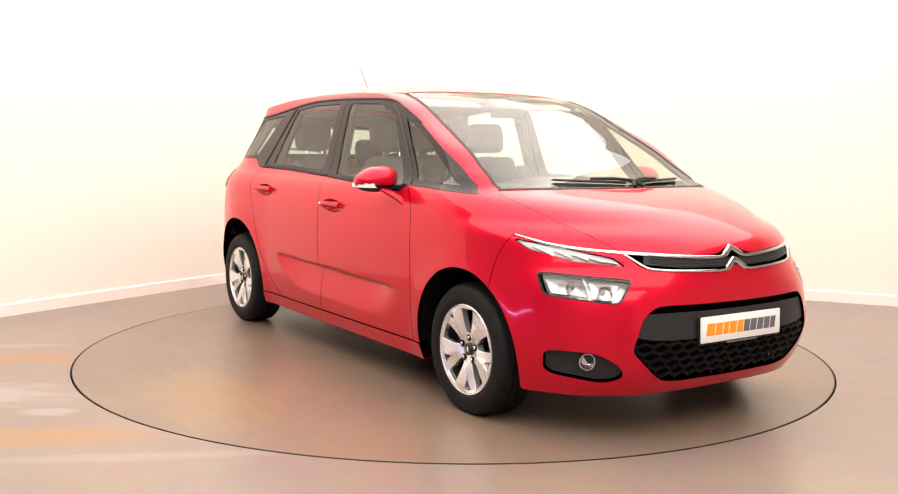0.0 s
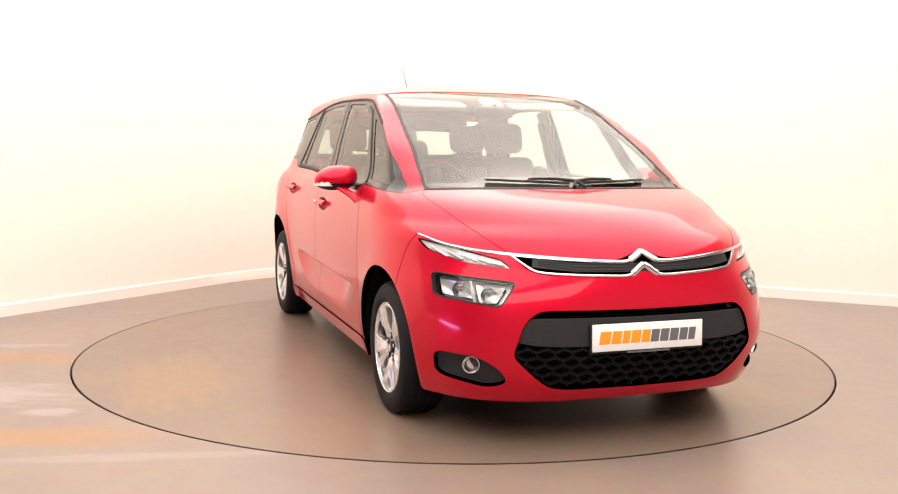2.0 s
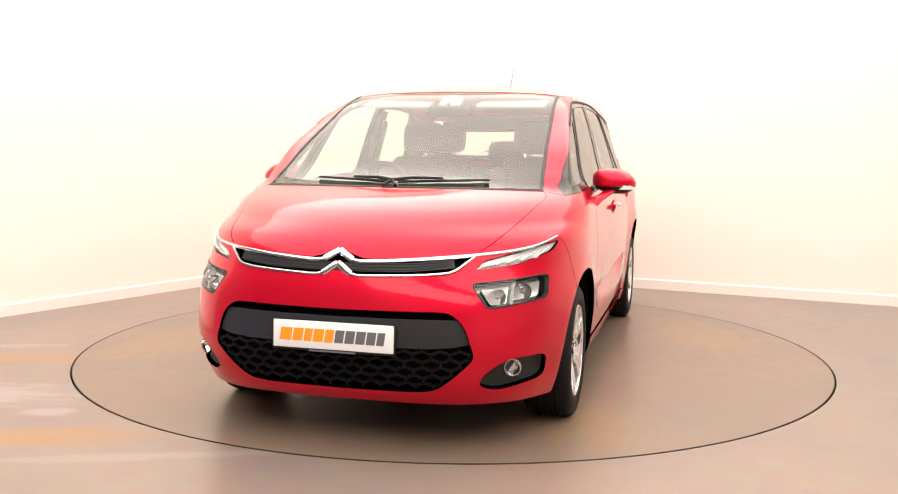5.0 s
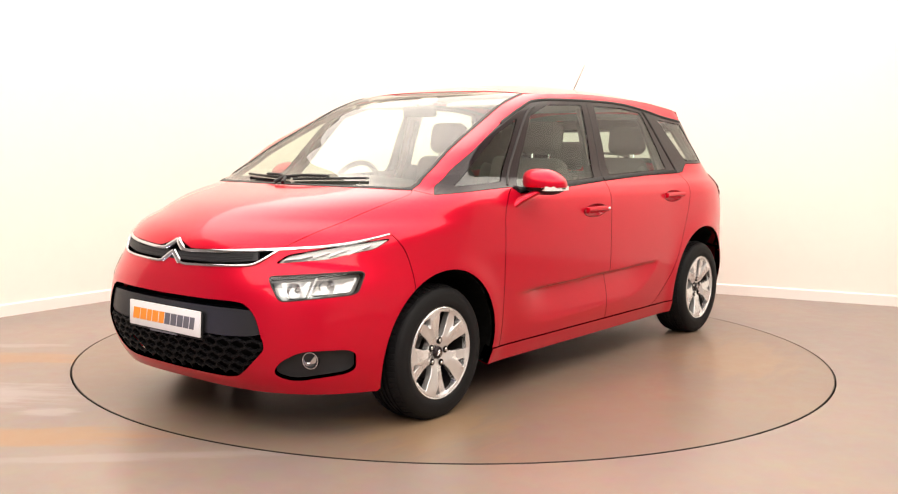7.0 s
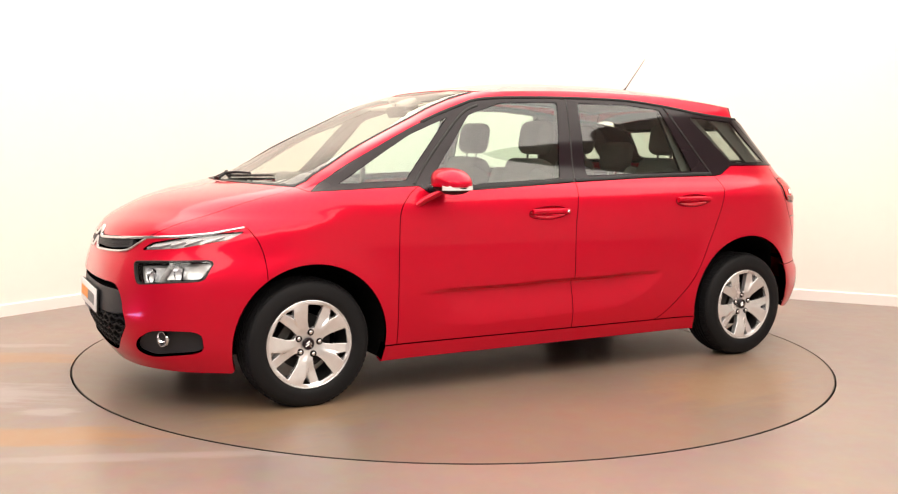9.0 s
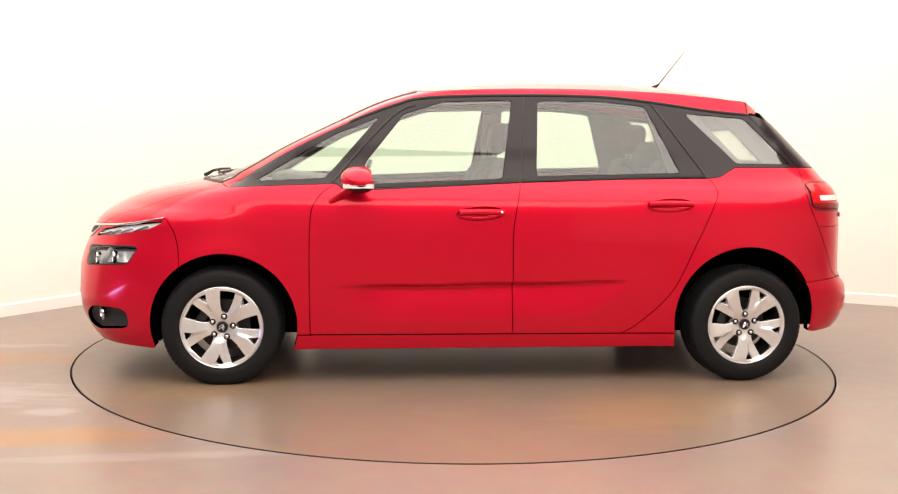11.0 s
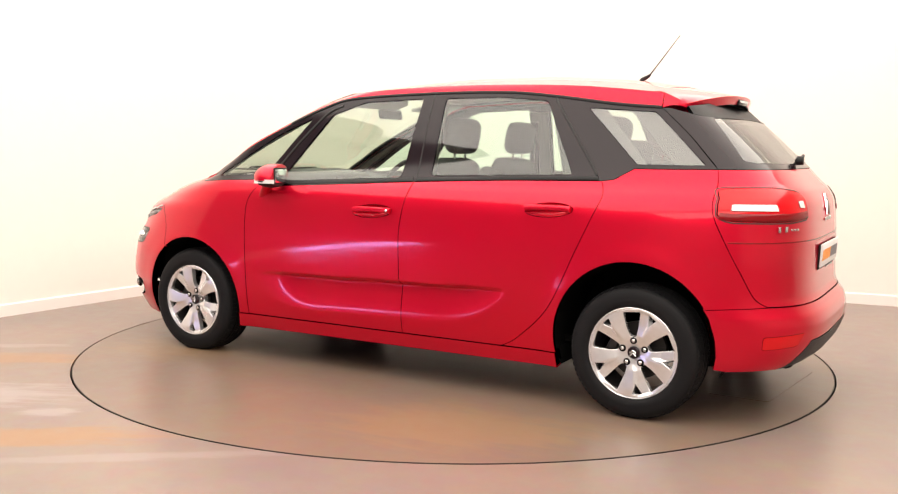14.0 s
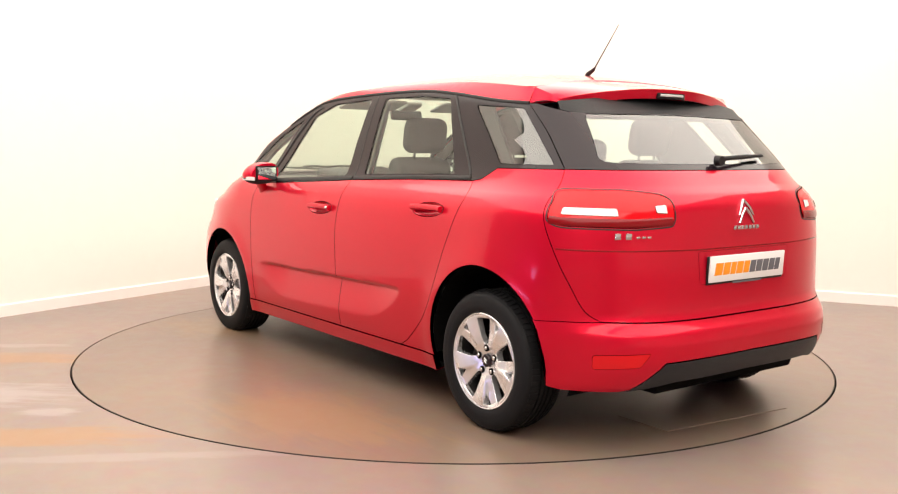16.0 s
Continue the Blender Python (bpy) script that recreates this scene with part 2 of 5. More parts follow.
def wall(name, a, b, label, mat=WHITE_WALL):
    """A plastered wall 0.2 m thick from a to b, the room to its right, with a skirting board along its foot."""
    a, b = Vector((*a, 0)), Vector((*b, 0))
    d = (b - a).normalized()
    out = Vector((-d.y, d.x, 0))
    bm = bmesh.new()
    foot = [a - d * 0.2, b + d * 0.2, b + d * 0.2 + out * 0.2, a - d * 0.2 + out * 0.2]
    low, top = [bm.verts.new(q) for q in foot], [bm.verts.new(q + Vector((0, 0, CEIL))) for q in foot]
    for i in range(4):
        bm.faces.new((low[i], low[(i + 1) % 4], top[(i + 1) % 4], top[i]))
    bm.faces.new(top), bm.faces.new(low[::-1])
    tagged(part(name, bm, mat, smooth=False), label, "wall", kind="structure")
    bm = bmesh.new()
    prof = [(0.0, 0.0), (-0.014, 0.0), (-0.014, 0.082), (-0.010, 0.09), (0.0, 0.09)]
    rows = [[bm.verts.new(q + out * o + Vector((0, 0, z))) for o, z in prof] for q in (a, b)]
    for i in range(len(prof) - 1):
        bm.faces.new((rows[0][i], rows[0][i + 1], rows[1][i + 1], rows[1][i]))
    tagged(part("baseboard", bm, SKIRT, smooth=False), "white painted skirting board along the wall foot", "baseboard", kind="structure")


GREY_END, WHITE_END = (-4.457, -1.099), (-4.243, -0.761)
wall("wall_west", LEFT_END, GREY_END, "grey painted studio wall beside the camera", GREY_WALL)
wall("wall_north_west", WHITE_END, COVE[0], "bright white plastered studio wall")
wall("wall_north_east", COVE[-1], RIGHT_END, "bright white plastered studio wall")
wall("wall_south_east", RIGHT_END, BACK, "bright white plastered studio wall")
wall("wall_south_west", BACK, LEFT_END, "grey painted studio wall behind the camera", GREY_WALL)
bm = bmesh.new()
rows = [[bm.verts.new((x, y, z)) for z in (0, CEIL)] for x, y in COVE]
for r0, r1 in zip(rows, rows[1:]):
    bm.faces.new((r0[0], r1[0], r1[1], r0[1]))
tagged(part("wall_cove", bm, WHITE_WALL), "white plastered cove between two studio walls", "wall", kind="structure")
bm = bmesh.new()
mid = Vector((sum(c[0] for c in COVE) / 17, sum(c[1] for c in COVE) / 17 - 3, 0))
rows = [[bm.verts.new(Vector((x, y, z)) + (mid - Vector((x, y, 0))).normalized() * o) for o, z in ((.014, 0), (.014, .082), (.010, .09), (0, .09))] for x, y in COVE]
for r0, r1 in zip(rows, rows[1:]):
    for j in range(3):
        bm.faces.new((r0[j], r1[j], r1[j + 1], r0[j + 1]))
tagged(part("baseboard", bm, SKIRT), "white painted skirting board along the wall foot", "baseboard", kind="structure")
bm = bmesh.new()
q = [bm.verts.new((x, y, z)) for z in (CEIL, CEIL + 0.15) for x, y in (LEFT_END, CORNER, RIGHT_END, BACK)]
bm.faces.new(q[:4]), bm.faces.new(q[4:])
for i in range(4):
    bm.faces.new((q[i], q[(i + 1) % 4], q[4 + (i + 1) % 4], q[4 + i]))
tagged(part("ceiling", bm, CEILING, smooth=False), "pale painted studio ceiling", "ceiling", kind="structure")

TABLE_R = 2.245
bm = bmesh.new()
bmesh.ops.create_circle(bm, segments=192, radius=TABLE_R + 0.010)
ring = list(bm.verts)
corners = [bm.verts.new((x, y, 0)) for x, y in (LEFT_END, CORNER, RIGHT_END, BACK)]
rim = list(bm.edges)
outer = [bm.edges.new((corners[i], corners[(i + 1) % 4])) for i in range(4)]
bmesh.ops.triangle_fill(bm, edges=rim + outer, use_beauty=True)
low = bmesh.ops.extrude_edge_only(bm, edges=rim)["geom"]
for v in [g for g in low if isinstance(g, bmesh.types.BMVert)]:
    v.co.z = -0.12
tagged(part("floor", bm, FLOOR, smooth=False), "worn brown coated concrete floor with rusty stains", "floor", kind="structure")
bm = bmesh.new()
add_lathe(bm, [(TABLE_R + 0.3, -0.12), (0.001, -0.12)], 64, "z")
tagged(part("floor_pit", bm, DARK), "dark pit under the turntable", "floor", kind="structure")

turntable = new("turntable")
tagged(turntable, "round brown coated turntable flush with the floor", "turntable")
bm = bmesh.new()
bmesh.ops.create_circle(bm, segments=192, radius=TABLE_R, cap_ends=True)
bmesh.ops.translate(bm, verts=bm.verts, vec=(0, 0, 0.001))
rim = list(bm.edges)
low = bmesh.ops.extrude_edge_only(bm, edges=rim)["geom"]
for v in [g for g in low if isinstance(g, bmesh.types.BMVert)]:
    v.co.z = -0.09
part("disc", bm, DISC, turntable, smooth=False)
bm = bmesh.new()
corners = [(x - .111, y + .075) for x, y in ((-1.89, .24), (-1.59, .235), (-1.69, -.54), (-1.97, -.55))]
lo, hi = [bm.verts.new((x, y, .0012)) for x, y in corners], [bm.verts.new((x * .9985, y * .995, .0045)) for x, y in corners]
bm.faces.new(hi)
for i in range(4):
    bm.faces.new((lo[i], lo[(i + 1) % 4], hi[(i + 1) % 4], hi[i]))
hatch = part("hatch", bm, DISC, turntable, "thin steel hatch cover painted brown", smooth=False)
bm = bmesh.new()
add_lathe(bm, [(TABLE_R - .003, .0014), (TABLE_R - .001, .0014), (TABLE_R + .0005, .0005), (TABLE_R + .0005, -.06)], 192, "z")
part("edge_ring", bm, ALLOY_DARK, turntable, "dark steel edge ring")

# ---- the car's skin: at each height the body has one outline, with rounded nose and tail ----
# x runs to the nose, y to the car's own left, z up from the ground; the axles stand at x = +-1.395
NOSE = pchip([.16, .25, .35, .45, .55, .65, .75, .80, .84, .90, .97, 1.01, 1.05, 1.08, 1.24, 1.40, 1.49, 1.56, 1.60],
             [2.15, 2.22, 2.265, 2.285, 2.28, 2.265, 2.235, 2.215, 2.19, 2.12, 1.985, 1.855, 1.665, 1.505, 1.128, .808, .630, .44, .20])
NOSE_ROOT = pchip([.16, 1.0, 1.05, 1.10, 1.24, 1.40, 1.49, 1.56, 1.60], [1.15, 1.15, 1.12, 1.09, .99, .65, .41, .06, -.2])
NOSE_POW = pchip([.16, .35, .60, .76, .87, .93, 1.05, 1.12, 1.6], [3.3, 3.3, 3.05, 2.6, 2.45, 2.1, 2.0, 3.0, 4.0])
TAIL = pchip([.16, .22, .30, .40, .45, .50, .545, .59, .85, 1.0, 1.06, 1.10, 1.16, 1.30, 1.42, 1.50, 1.56, 1.60],
             [-1.98, -2.04, -2.12, -2.155, -2.157, -2.146, -2.112, -2.094, -2.085, -2.07, -2.04, -2.0, -1.945, -1.80, -1.665, -1.575, -1.505, -1.45])
TAIL_ROOT = pchip([.16, 1.0, 1.16, 1.30, 1.45, 1.6], [-1.25, -1.25, -1.28, -1.28, -1.30, -1.28])
WIDE = pchip([.16, .30, .45, .60, .75, .90, .98, 1.03, 1.07, 1.10, 1.30, 1.50, 1.56, 1.60],
             [.845, .882, .900, .909, .911, .902, .887, .862, .828, .808, .748, .682, .650, .600])
TAIL_POW = 3.7


def skin(s, z):
    """The body's surface: s = 0 at the nose, 1 to 2 along the flank, 3 at the tail; below 0 and above 3 on the right side."""
    s, z = np.asarray(s, float), np.asarray(z, float)
    side = np.where(s < 0, -1.0, 1.0)
    s = np.abs(s)
    side = np.where(s > 3, -side, side)
    s = np.where(s > 3, 6 - s, s)
    xf, rf, nf, xr, rr, w = NOSE(z), NOSE_ROOT(z), NOSE_POW(z), TAIL(z), TAIL_ROOT(z), WIDE(z)
    a = np.where(s < 1, (1 - s), np.where(s > 2, s - 2, 0)) * np.pi / 2
    n = np.where(s < 1, nf, TAIL_POW)
    r = (np.abs(np.cos(a)) ** n + np.abs(np.sin(a)) ** n) ** (1 / n)
    u, v = np.sin(a) / r, np.cos(a) / r
    x = np.where(s < 1, rf + (xf - rf) * u, np.where(s > 2, rr + (xr - rr) * u, rf + (rr - rf) * (s - 1)))
    y = w * v * np.where(x < 0, 1 - 0.004 * x * x, 1.0)
    # broad haunches over the rear wheels
    rear = np.clip((-.85 - x) / .65, 0, 1)
    y = y * (1 + .026 * rear * rear * (3 - 2 * rear) * np.clip((1.30 - z) / .25, 0, 1))
    # swollen wheel arches, and the scallop pressed into the doors
    for cx, cz, cr in ((1.395, .315, .378), (-1.385, .350, .388)):
        d = np.hypot(x - cx, z - cz)
        y = y + 0.010 * np.exp(-((d - cr) / 0.07) ** 2) * (v > 0.5)
    along = np.clip((x + .76) / .07, 0, 1) * np.clip((.90 - x) / .40, 0, 1)
    along = along * along * (3 - 2 * along)
    edge = .535 - .018 * x
    deep = np.clip((edge + .010 - z) / .020, 0, 1) * np.clip((z - .345 + .03 * x - .17 * np.clip((-.30 - x) / .45, 0, 1) ** 2.5 - .10 * np.clip((x - .45) / .45, 0, 1) ** 2) / .17, 0, 1) ** 1.2
    y = y - 0.040 * along * deep * (z < 1)
    return np.stack([x, y * side, z + 0 * x], -1)


def s_flank(x, z):
    rf, rr = NOSE_ROOT(z), TAIL_ROOT(z)
    if x > rf:
        n, u = NOSE_POW(z), min(1.0, (x - rf) / (NOSE(z) - rf))
        return 1 - math.atan2(u, (1 - u ** n) ** (1 / n)) / (math.pi / 2)
    if x < rr:
        u = min(1.0, (rr - x) / (rr - TAIL(z)))
        return 2 + math.atan2(u, (1 - u ** TAIL_POW) ** (1 / TAIL_POW)) / (math.pi / 2)
    return 1 + (rf - x) / (rf - rr)


def s_front(y, z):
    n, v = NOSE_POW(z), min(1.0, abs(y) / WIDE(z))
    return math.copysign(1 - math.atan2((1 - v ** n) ** (1 / n), v) / (math.pi / 2), y)


def s_rear(y, z):
    v = min(1.0, abs(y) / WIDE(z))
    s = 2 + math.atan2((1 - v ** TAIL_POW) ** (1 / TAIL_POW), v) / (math.pi / 2)
    return s if y >= 0 else 6 - s


WHERE = {"x": s_flank, "f": s_front, "r": s_rear}


def lerp_path(points, step=0.02):
    """Points (kind, a, z), joined by straight runs."""
    out = []
    for (k, a, z), (k2, a2, z2) in zip(points, points[1:]):
        n = max(1, int(math.hypot(a2 - a, z2 - z) / step)) if k == k2 else 12
        for i in range(n):
            t = i / n
            zz = z + (z2 - z) * t
            if k == k2:
                out.append((WHERE[k](a + (a2 - a) * t, zz), zz))
            else:
                s1, s2 = WHERE[k](a, z), WHERE[k2](a2, z2)
                out.append((s1 + (s2 - s1) * t, zz))
    k, a, z = points[-1]
    return out + [(WHERE[k](a, z), z)]


def soft(points, n=6):
    """The same points bent into a smooth open curve."""
    p = [points[0]] + list(points) + [points[-1]]
    out = []
    for i in range(1, len(p) - 2):
        for j in range(n):
            t = j / n
            c = [0.5 * (2 * p[i][k] + (p[i + 1][k] - p[i - 1][k]) * t + (2 * p[i - 1][k] - 5 * p[i][k] + 4 * p[i + 1][k] - p[i + 2][k]) * t * t
                        + (3 * p[i][k] - p[i - 1][k] - 3 * p[i + 1][k] + p[i + 2][k]) * t ** 3) for k in (1, 2)]
            out.append((p[i][0], *c))
    return out + [points[-1]]


def rounded(loop, r, n=5):
    """A closed loop of (kind, a, z) with its corners rounded by about r."""
    out = []
    m = len(loop)
    for i in range(m):
        k, a, z = loop[i]
        ends = []
        for j in (i - 1, (i + 1) % m):
            d = math.hypot(loop[j][1] - a, loop[j][2] - z)
            f = min(0.45, r / max(d, 1e-6))
            ends.append((a + (loop[j][1] - a) * f, z + (loop[j][2] - z) * f))
        for q in range(n + 1):
            t = q / n
            out.append((k, (1 - t) ** 2 * ends[0][0] + 2 * t * (1 - t) * a + t * t * ends[1][0],
                        (1 - t) ** 2 * ends[0][1] + 2 * t * (1 - t) * z + t * t * ends[1][1]))
    return out + [out[0]]


def closed(loop):
    """Drops doubled points and closes a chain of (u, v)."""
    out = []
    for q in loop:
        if not out or math.hypot((q[0] - out[-1][0]) * 2, q[1] - out[-1][1]) > 0.0015:
            out.append(q)
    while math.hypot((out[0][0] - out[-1][0]) * 2, out[0][1] - out[-1][1]) < 0.0015:
        out.pop()
    return np.array(out, float)


def inside(px, py, loops):
    hit = np.zeros(len(px), bool)
    for lp in loops:
        x1, y1 = lp[:, 0], lp[:, 1]
        x2, y2 = np.roll(x1, -1), np.roll(y1, -1)
        for a, b, c, d in zip(x1, y1, x2, y2):
            if b != d:
                hit ^= ((b > py) != (d > py)) & (px < (c - a) * (py - b) / (d - b) + a)
    return hit


def normals_of(surf, uv, inner, e=0.003):
    du = surf(uv[:, 0] + e, uv[:, 1]) - surf(uv[:, 0] - e, uv[:, 1])
    dv = surf(uv[:, 0], uv[:, 1] + e) - surf(uv[:, 0], uv[:, 1] - e)
    n = np.cross(du, dv)
    n /= np.maximum(np.linalg.norm(n, axis=1, keepdims=True), 1e-12)
    p = surf(uv[:, 0], uv[:, 1])
    flip = np.sum(n * (p - inner(p)), axis=1) < 0
    n[flip] *= -1
    return p, n


def core(p):
    return np.stack([p[:, 0] * 0.75, 0 * p[:, 1], 0.75 + 0 * p[:, 2]], -1)


def panel(name, loops, mat, parent, surf=skin, ratio=2.0, step=0.03, gap=0.0005, lip=0.0017, depth=0.016, offset=0.0, label="", bulge=0.0, flat_rim=False, inner=None, open_rim=False):
    """A pressed sheet lying on a surface: an outer loop, loops for its holes, rounded edges and a folded rim."""
    from mathutils.geometry import delaunay_2d_cdt
    inner = inner or core
    loops = [closed(lp) for lp in loops]
    sc = np.array([ratio, 1.0])
    flat = [lp * sc for lp in loops]
    area = lambda lp: 0.5 * np.sum(lp[:, 0] * np.roll(lp[:, 1], -1) - np.roll(lp[:, 0], -1) * lp[:, 1])
    for i, lp in enumerate(flat):
        if (area(lp) > 0) != (i == 0):
            flat[i], loops[i] = lp[::-1], loops[i][::-1]
    # the loops drawn in by gap + lip, as measured on the surface
    drawn, outs = [], []
    for lp, fl in zip(loops, flat):
        t2 = np.roll(fl, -1, 0) - np.roll(fl, 1, 0)
        o2 = np.stack([t2[:, 1], -t2[:, 0]], -1)
        o2 /= np.maximum(np.linalg.norm(o2, axis=1, keepdims=True), 1e-9)
        p0 = surf(lp[:, 0], lp[:, 1])
        q = lp + o2 / sc * 0.004
        far = np.maximum(np.linalg.norm(surf(q[:, 0], q[:, 1]) - p0, axis=1, keepdims=True), 1e-5)
        drawn.append(lp - o2 / sc * 0.004 * np.minimum((gap + lip) / far, 4.0))
        outs.append(o2 / sc * 0.004)
    flat = [d * sc for d in drawn]
    lo, hi = flat[0].min(0), flat[0].max(0)
    gx, gy = np.meshgrid(np.arange(lo[0] + step / 2, hi[0], step), np.arange(lo[1] + step / 2, hi[1], step))
    g = np.stack([gx.ravel(), gy.ravel()], -1)
    edge = np.concatenate(flat)
    ok = inside(g[:, 0], g[:, 1], flat)
    if len(g):
        near = np.array([np.min(np.sum((edge - q) ** 2, 1)) for q in g]) if len(g) * len(edge) < 6e6 else np.full(len(g), 1.0)
        g = g[ok & (near > (0.45 * step) ** 2)]
    pts = np.concatenate([edge, g]) if len(g) else edge
    cons, k = [], 0
    for lp in flat:
        cons += [(k + i, k + (i + 1) % len(lp)) for i in range(len(lp))]
        k += len(lp)
    vs, _, fs, orig, _, _ = delaunay_2d_cdt([Vector(q) for q in pts], cons, [], 0, 1e-7)
    uv = np.array([tuple(q) for q in vs])
    tri = np.array([f for f in fs if len(f) == 3])
    c = uv[tri].mean(1)
    tri = tri[inside(c[:, 0], c[:, 1], flat)]
    p, n = normals_of(surf, uv / sc, inner)
    p = p + n * offset
    if bulge:
        d = np.sqrt(np.array([np.min(np.sum((edge - q) ** 2, 1)) for q in uv]))
        p = p + n * (bulge * (1 - np.exp(-d / 0.02)))[:, None]
    if bulge:
        # the pressed shape has normals of its own
        fn = np.cross(p[tri[:, 1]] - p[tri[:, 0]], p[tri[:, 2]] - p[tri[:, 0]])
        fn[np.sum(fn * n[tri].sum(1), 1) < 0] *= -1
        own = np.zeros_like(p)
        for j in range(3):
            np.add.at(own, tri[:, j], fn)
        n = own / np.maximum(np.linalg.norm(own, axis=1, keepdims=True), 1e-12)
    verts, norms, faces = list(p), list(n), [tuple(t) for t in tri]
    turn = np.sum(np.cross(p[tri[:, 1]] - p[tri[:, 0]], p[tri[:, 2]] - p[tri[:, 0]]) * n[tri].sum(1), 1) < 0
    faces = [f[::-1] if t else f for f, t in zip(faces, turn)]
    if not flat_rim:
        for lp, o in zip(drawn, outs):
            b, bn = normals_of(surf, lp, inner)
            b = b + bn * offset
            q = lp + o
            out = surf(q[:, 0], q[:, 1]) + bn * offset - b
            out -= bn * np.sum(out * bn, 1, keepdims=True)
            tan = np.roll(b, -1, 0) - np.roll(b, 1, 0)
            tan /= np.maximum(np.linalg.norm(tan, axis=1, keepdims=True), 1e-9)
            out -= tan * np.sum(out * tan, 1, keepdims=True)
            out /= np.maximum(np.linalg.norm(out, axis=1, keepdims=True), 1e-9)
            rings = [(b, bn), (b + out * lip * .7 - bn * lip * .3, (out + bn) * .7071), (b + out * lip - bn * lip, out), (b + out * lip - bn * (lip + depth), out)]
            base, m = len(verts), len(lp)
            for pos, nn in rings:
                verts += list(pos)
                norms += list(nn)
            for j in range(3):
                for i in range(m):
                    a0, a1 = base + j * m + i, base + j * m + (i + 1) % m
                    quad = (a0, a1, a1 + m, a0 + m)
                    # rim faces left unflipped render black, standing in for shade in the gaps
                    face_n = np.cross(verts[a1] - verts[a0 + m], verts[a1 + m] - verts[a0])
                    faces.append(quad if not open_rim or face_n @ (norms[a0] + norms[a1 + m]) > 0 else quad[::-1])
    return mesh_ob(name, verts, faces, mat, parent, label, norms)


def mirrored(loops):
    return [[(-u, v) for u, v in lp] for lp in loops]


def pair(name, loops, mat, parent, **kw):
    """The same panel on both flanks."""
    return panel(name, loops, mat, parent, **kw), panel(name, mirrored(loops), mat, parent, **kw)


def arch(cx, cz, r, a0, a1, n=40):
    return [("x", cx + r * math.cos(radians(a0 + (a1 - a0) * i / n)), cz + r * math.sin(radians(a0 + (a1 - a0) * i / n))) for i in range(n + 1)]


car = new("car")
tagged(car, "red metallic five-door people carrier with black trim and silver alloy wheels", "car")

# lines that neighbouring panels share
HOOD_CUT = soft([("f", .700, 1.052), ("f", .726, 1.024), ("f", .677, .950), ("f", .606, .865), ("f", .540, .812)])
DRL_TOP = [("f", .540, .812)] + soft([("x", 1.95, .824), ("x", 1.82, .845), ("x", 1.69, .868)])
SEAM_F = soft([("x", 1.69, .868), ("x", 1.645, .80), ("x", 1.622, .72), ("x", 1.615, .622)])
GLASS_LOW_F = [("x", .815, 1.055), ("x", 1.10, 1.045), ("x", 1.375, 1.030)]
DOOR_F = soft([("x", .95, .262), ("x", .953, .60), ("x", .95, .83), ("x", .935, .94), ("x", .88, 1.015), ("x", .815, 1.055)])
DOOR_M = soft([("x", -.118, .262), ("x", -.112, .60), ("x", -.112, .83), ("x", -.15, 1.05), ("x", -.152, 1.068)])
DOOR_R = soft([("x", -.70, .262), ("x", -.80, .32), ("x", -.97, .49), ("x", -1.10, .76), ("x", -1.20, .98), ("x", -1.215, 1.04), ("x", -1.19, 1.10)])
BELT_F = [("x", .815, 1.055), ("x", .77, 1.022), ("x", .55, 1.030), ("x", .2, 1.048), ("x", -.152, 1.068)]
BELT_R = [("x", -.152, 1.068), ("x", -.7, 1.090), ("x", -1.19, 1.10)]
BELT_Q = [("x", -1.19, 1.10), ("x", -1.25, 1.108), ("x", -1.34, 1.160), ("x", -1.715, 1.163)]
GATE = soft([("x", -1.43, 1.448), ("x", -1.57, 1.32), ("x", -1.715, 1.163)]) + soft([("x", -1.715, 1.163), ("x", -1.725, 1.10), ("x", -1.728, .98), ("x", -1.80, .82), ("x", -1.86, .70), ("x", -1.91, .60), ("x", -1.96, .560)])
GATE_UP, GATE_LOW = GATE[:GATE.index(("x", -1.715, 1.163)) + 1], GATE[GATE.index(("x", -1.715, 1.163)):]
RAIL_LOW = soft([("x", 1.375, 1.030), ("x", 1.13, 1.185), ("x", .80, 1.355), ("x", .52, 1.468), ("x", .33, 1.515), ("x", -.14, 1.535), ("x", -.59, 1.535), ("x", -.88, 1.510), ("x", -1.20, 1.468), ("x", -1.43, 1.448)])
PILLAR_TOP = [("f", .700 - .185 * (z - 1.052), z) for z in (1.052, 1.10, 1.15, 1.20, 1.25, 1.30, 1.35, 1.40, 1.45, 1.50, 1.53, 1.548)]
RAIL_ROOF = soft([("x", .345, 1.550), ("x", -.14, 1.573), ("x", -.59, 1.575), ("x", -.95, 1.563), ("x", -1.20, 1.543), ("x", -1.43, 1.518)])
RAIL_TOP = PILLAR_TOP + RAIL_ROOF
KNEE = len(PILLAR_TOP) - 1
SILL_LOW = .195
P = lerp_path
ARCH_F = arch(1.395, .315, .378, 54.4, 187)
ARCH_R = arch(-1.385, .350, .388, -13, 203)

pair("fender", [P(SEAM_F) + P([SEAM_F[-1]] + ARCH_F + [("x", 1.015, .262), ("x", .95, .262)]) + P(DOOR_F) + P(GLASS_LOW_F + [HOOD_CUT[0]]) + P(HOOD_CUT) + P(DRL_TOP)], RED, car)


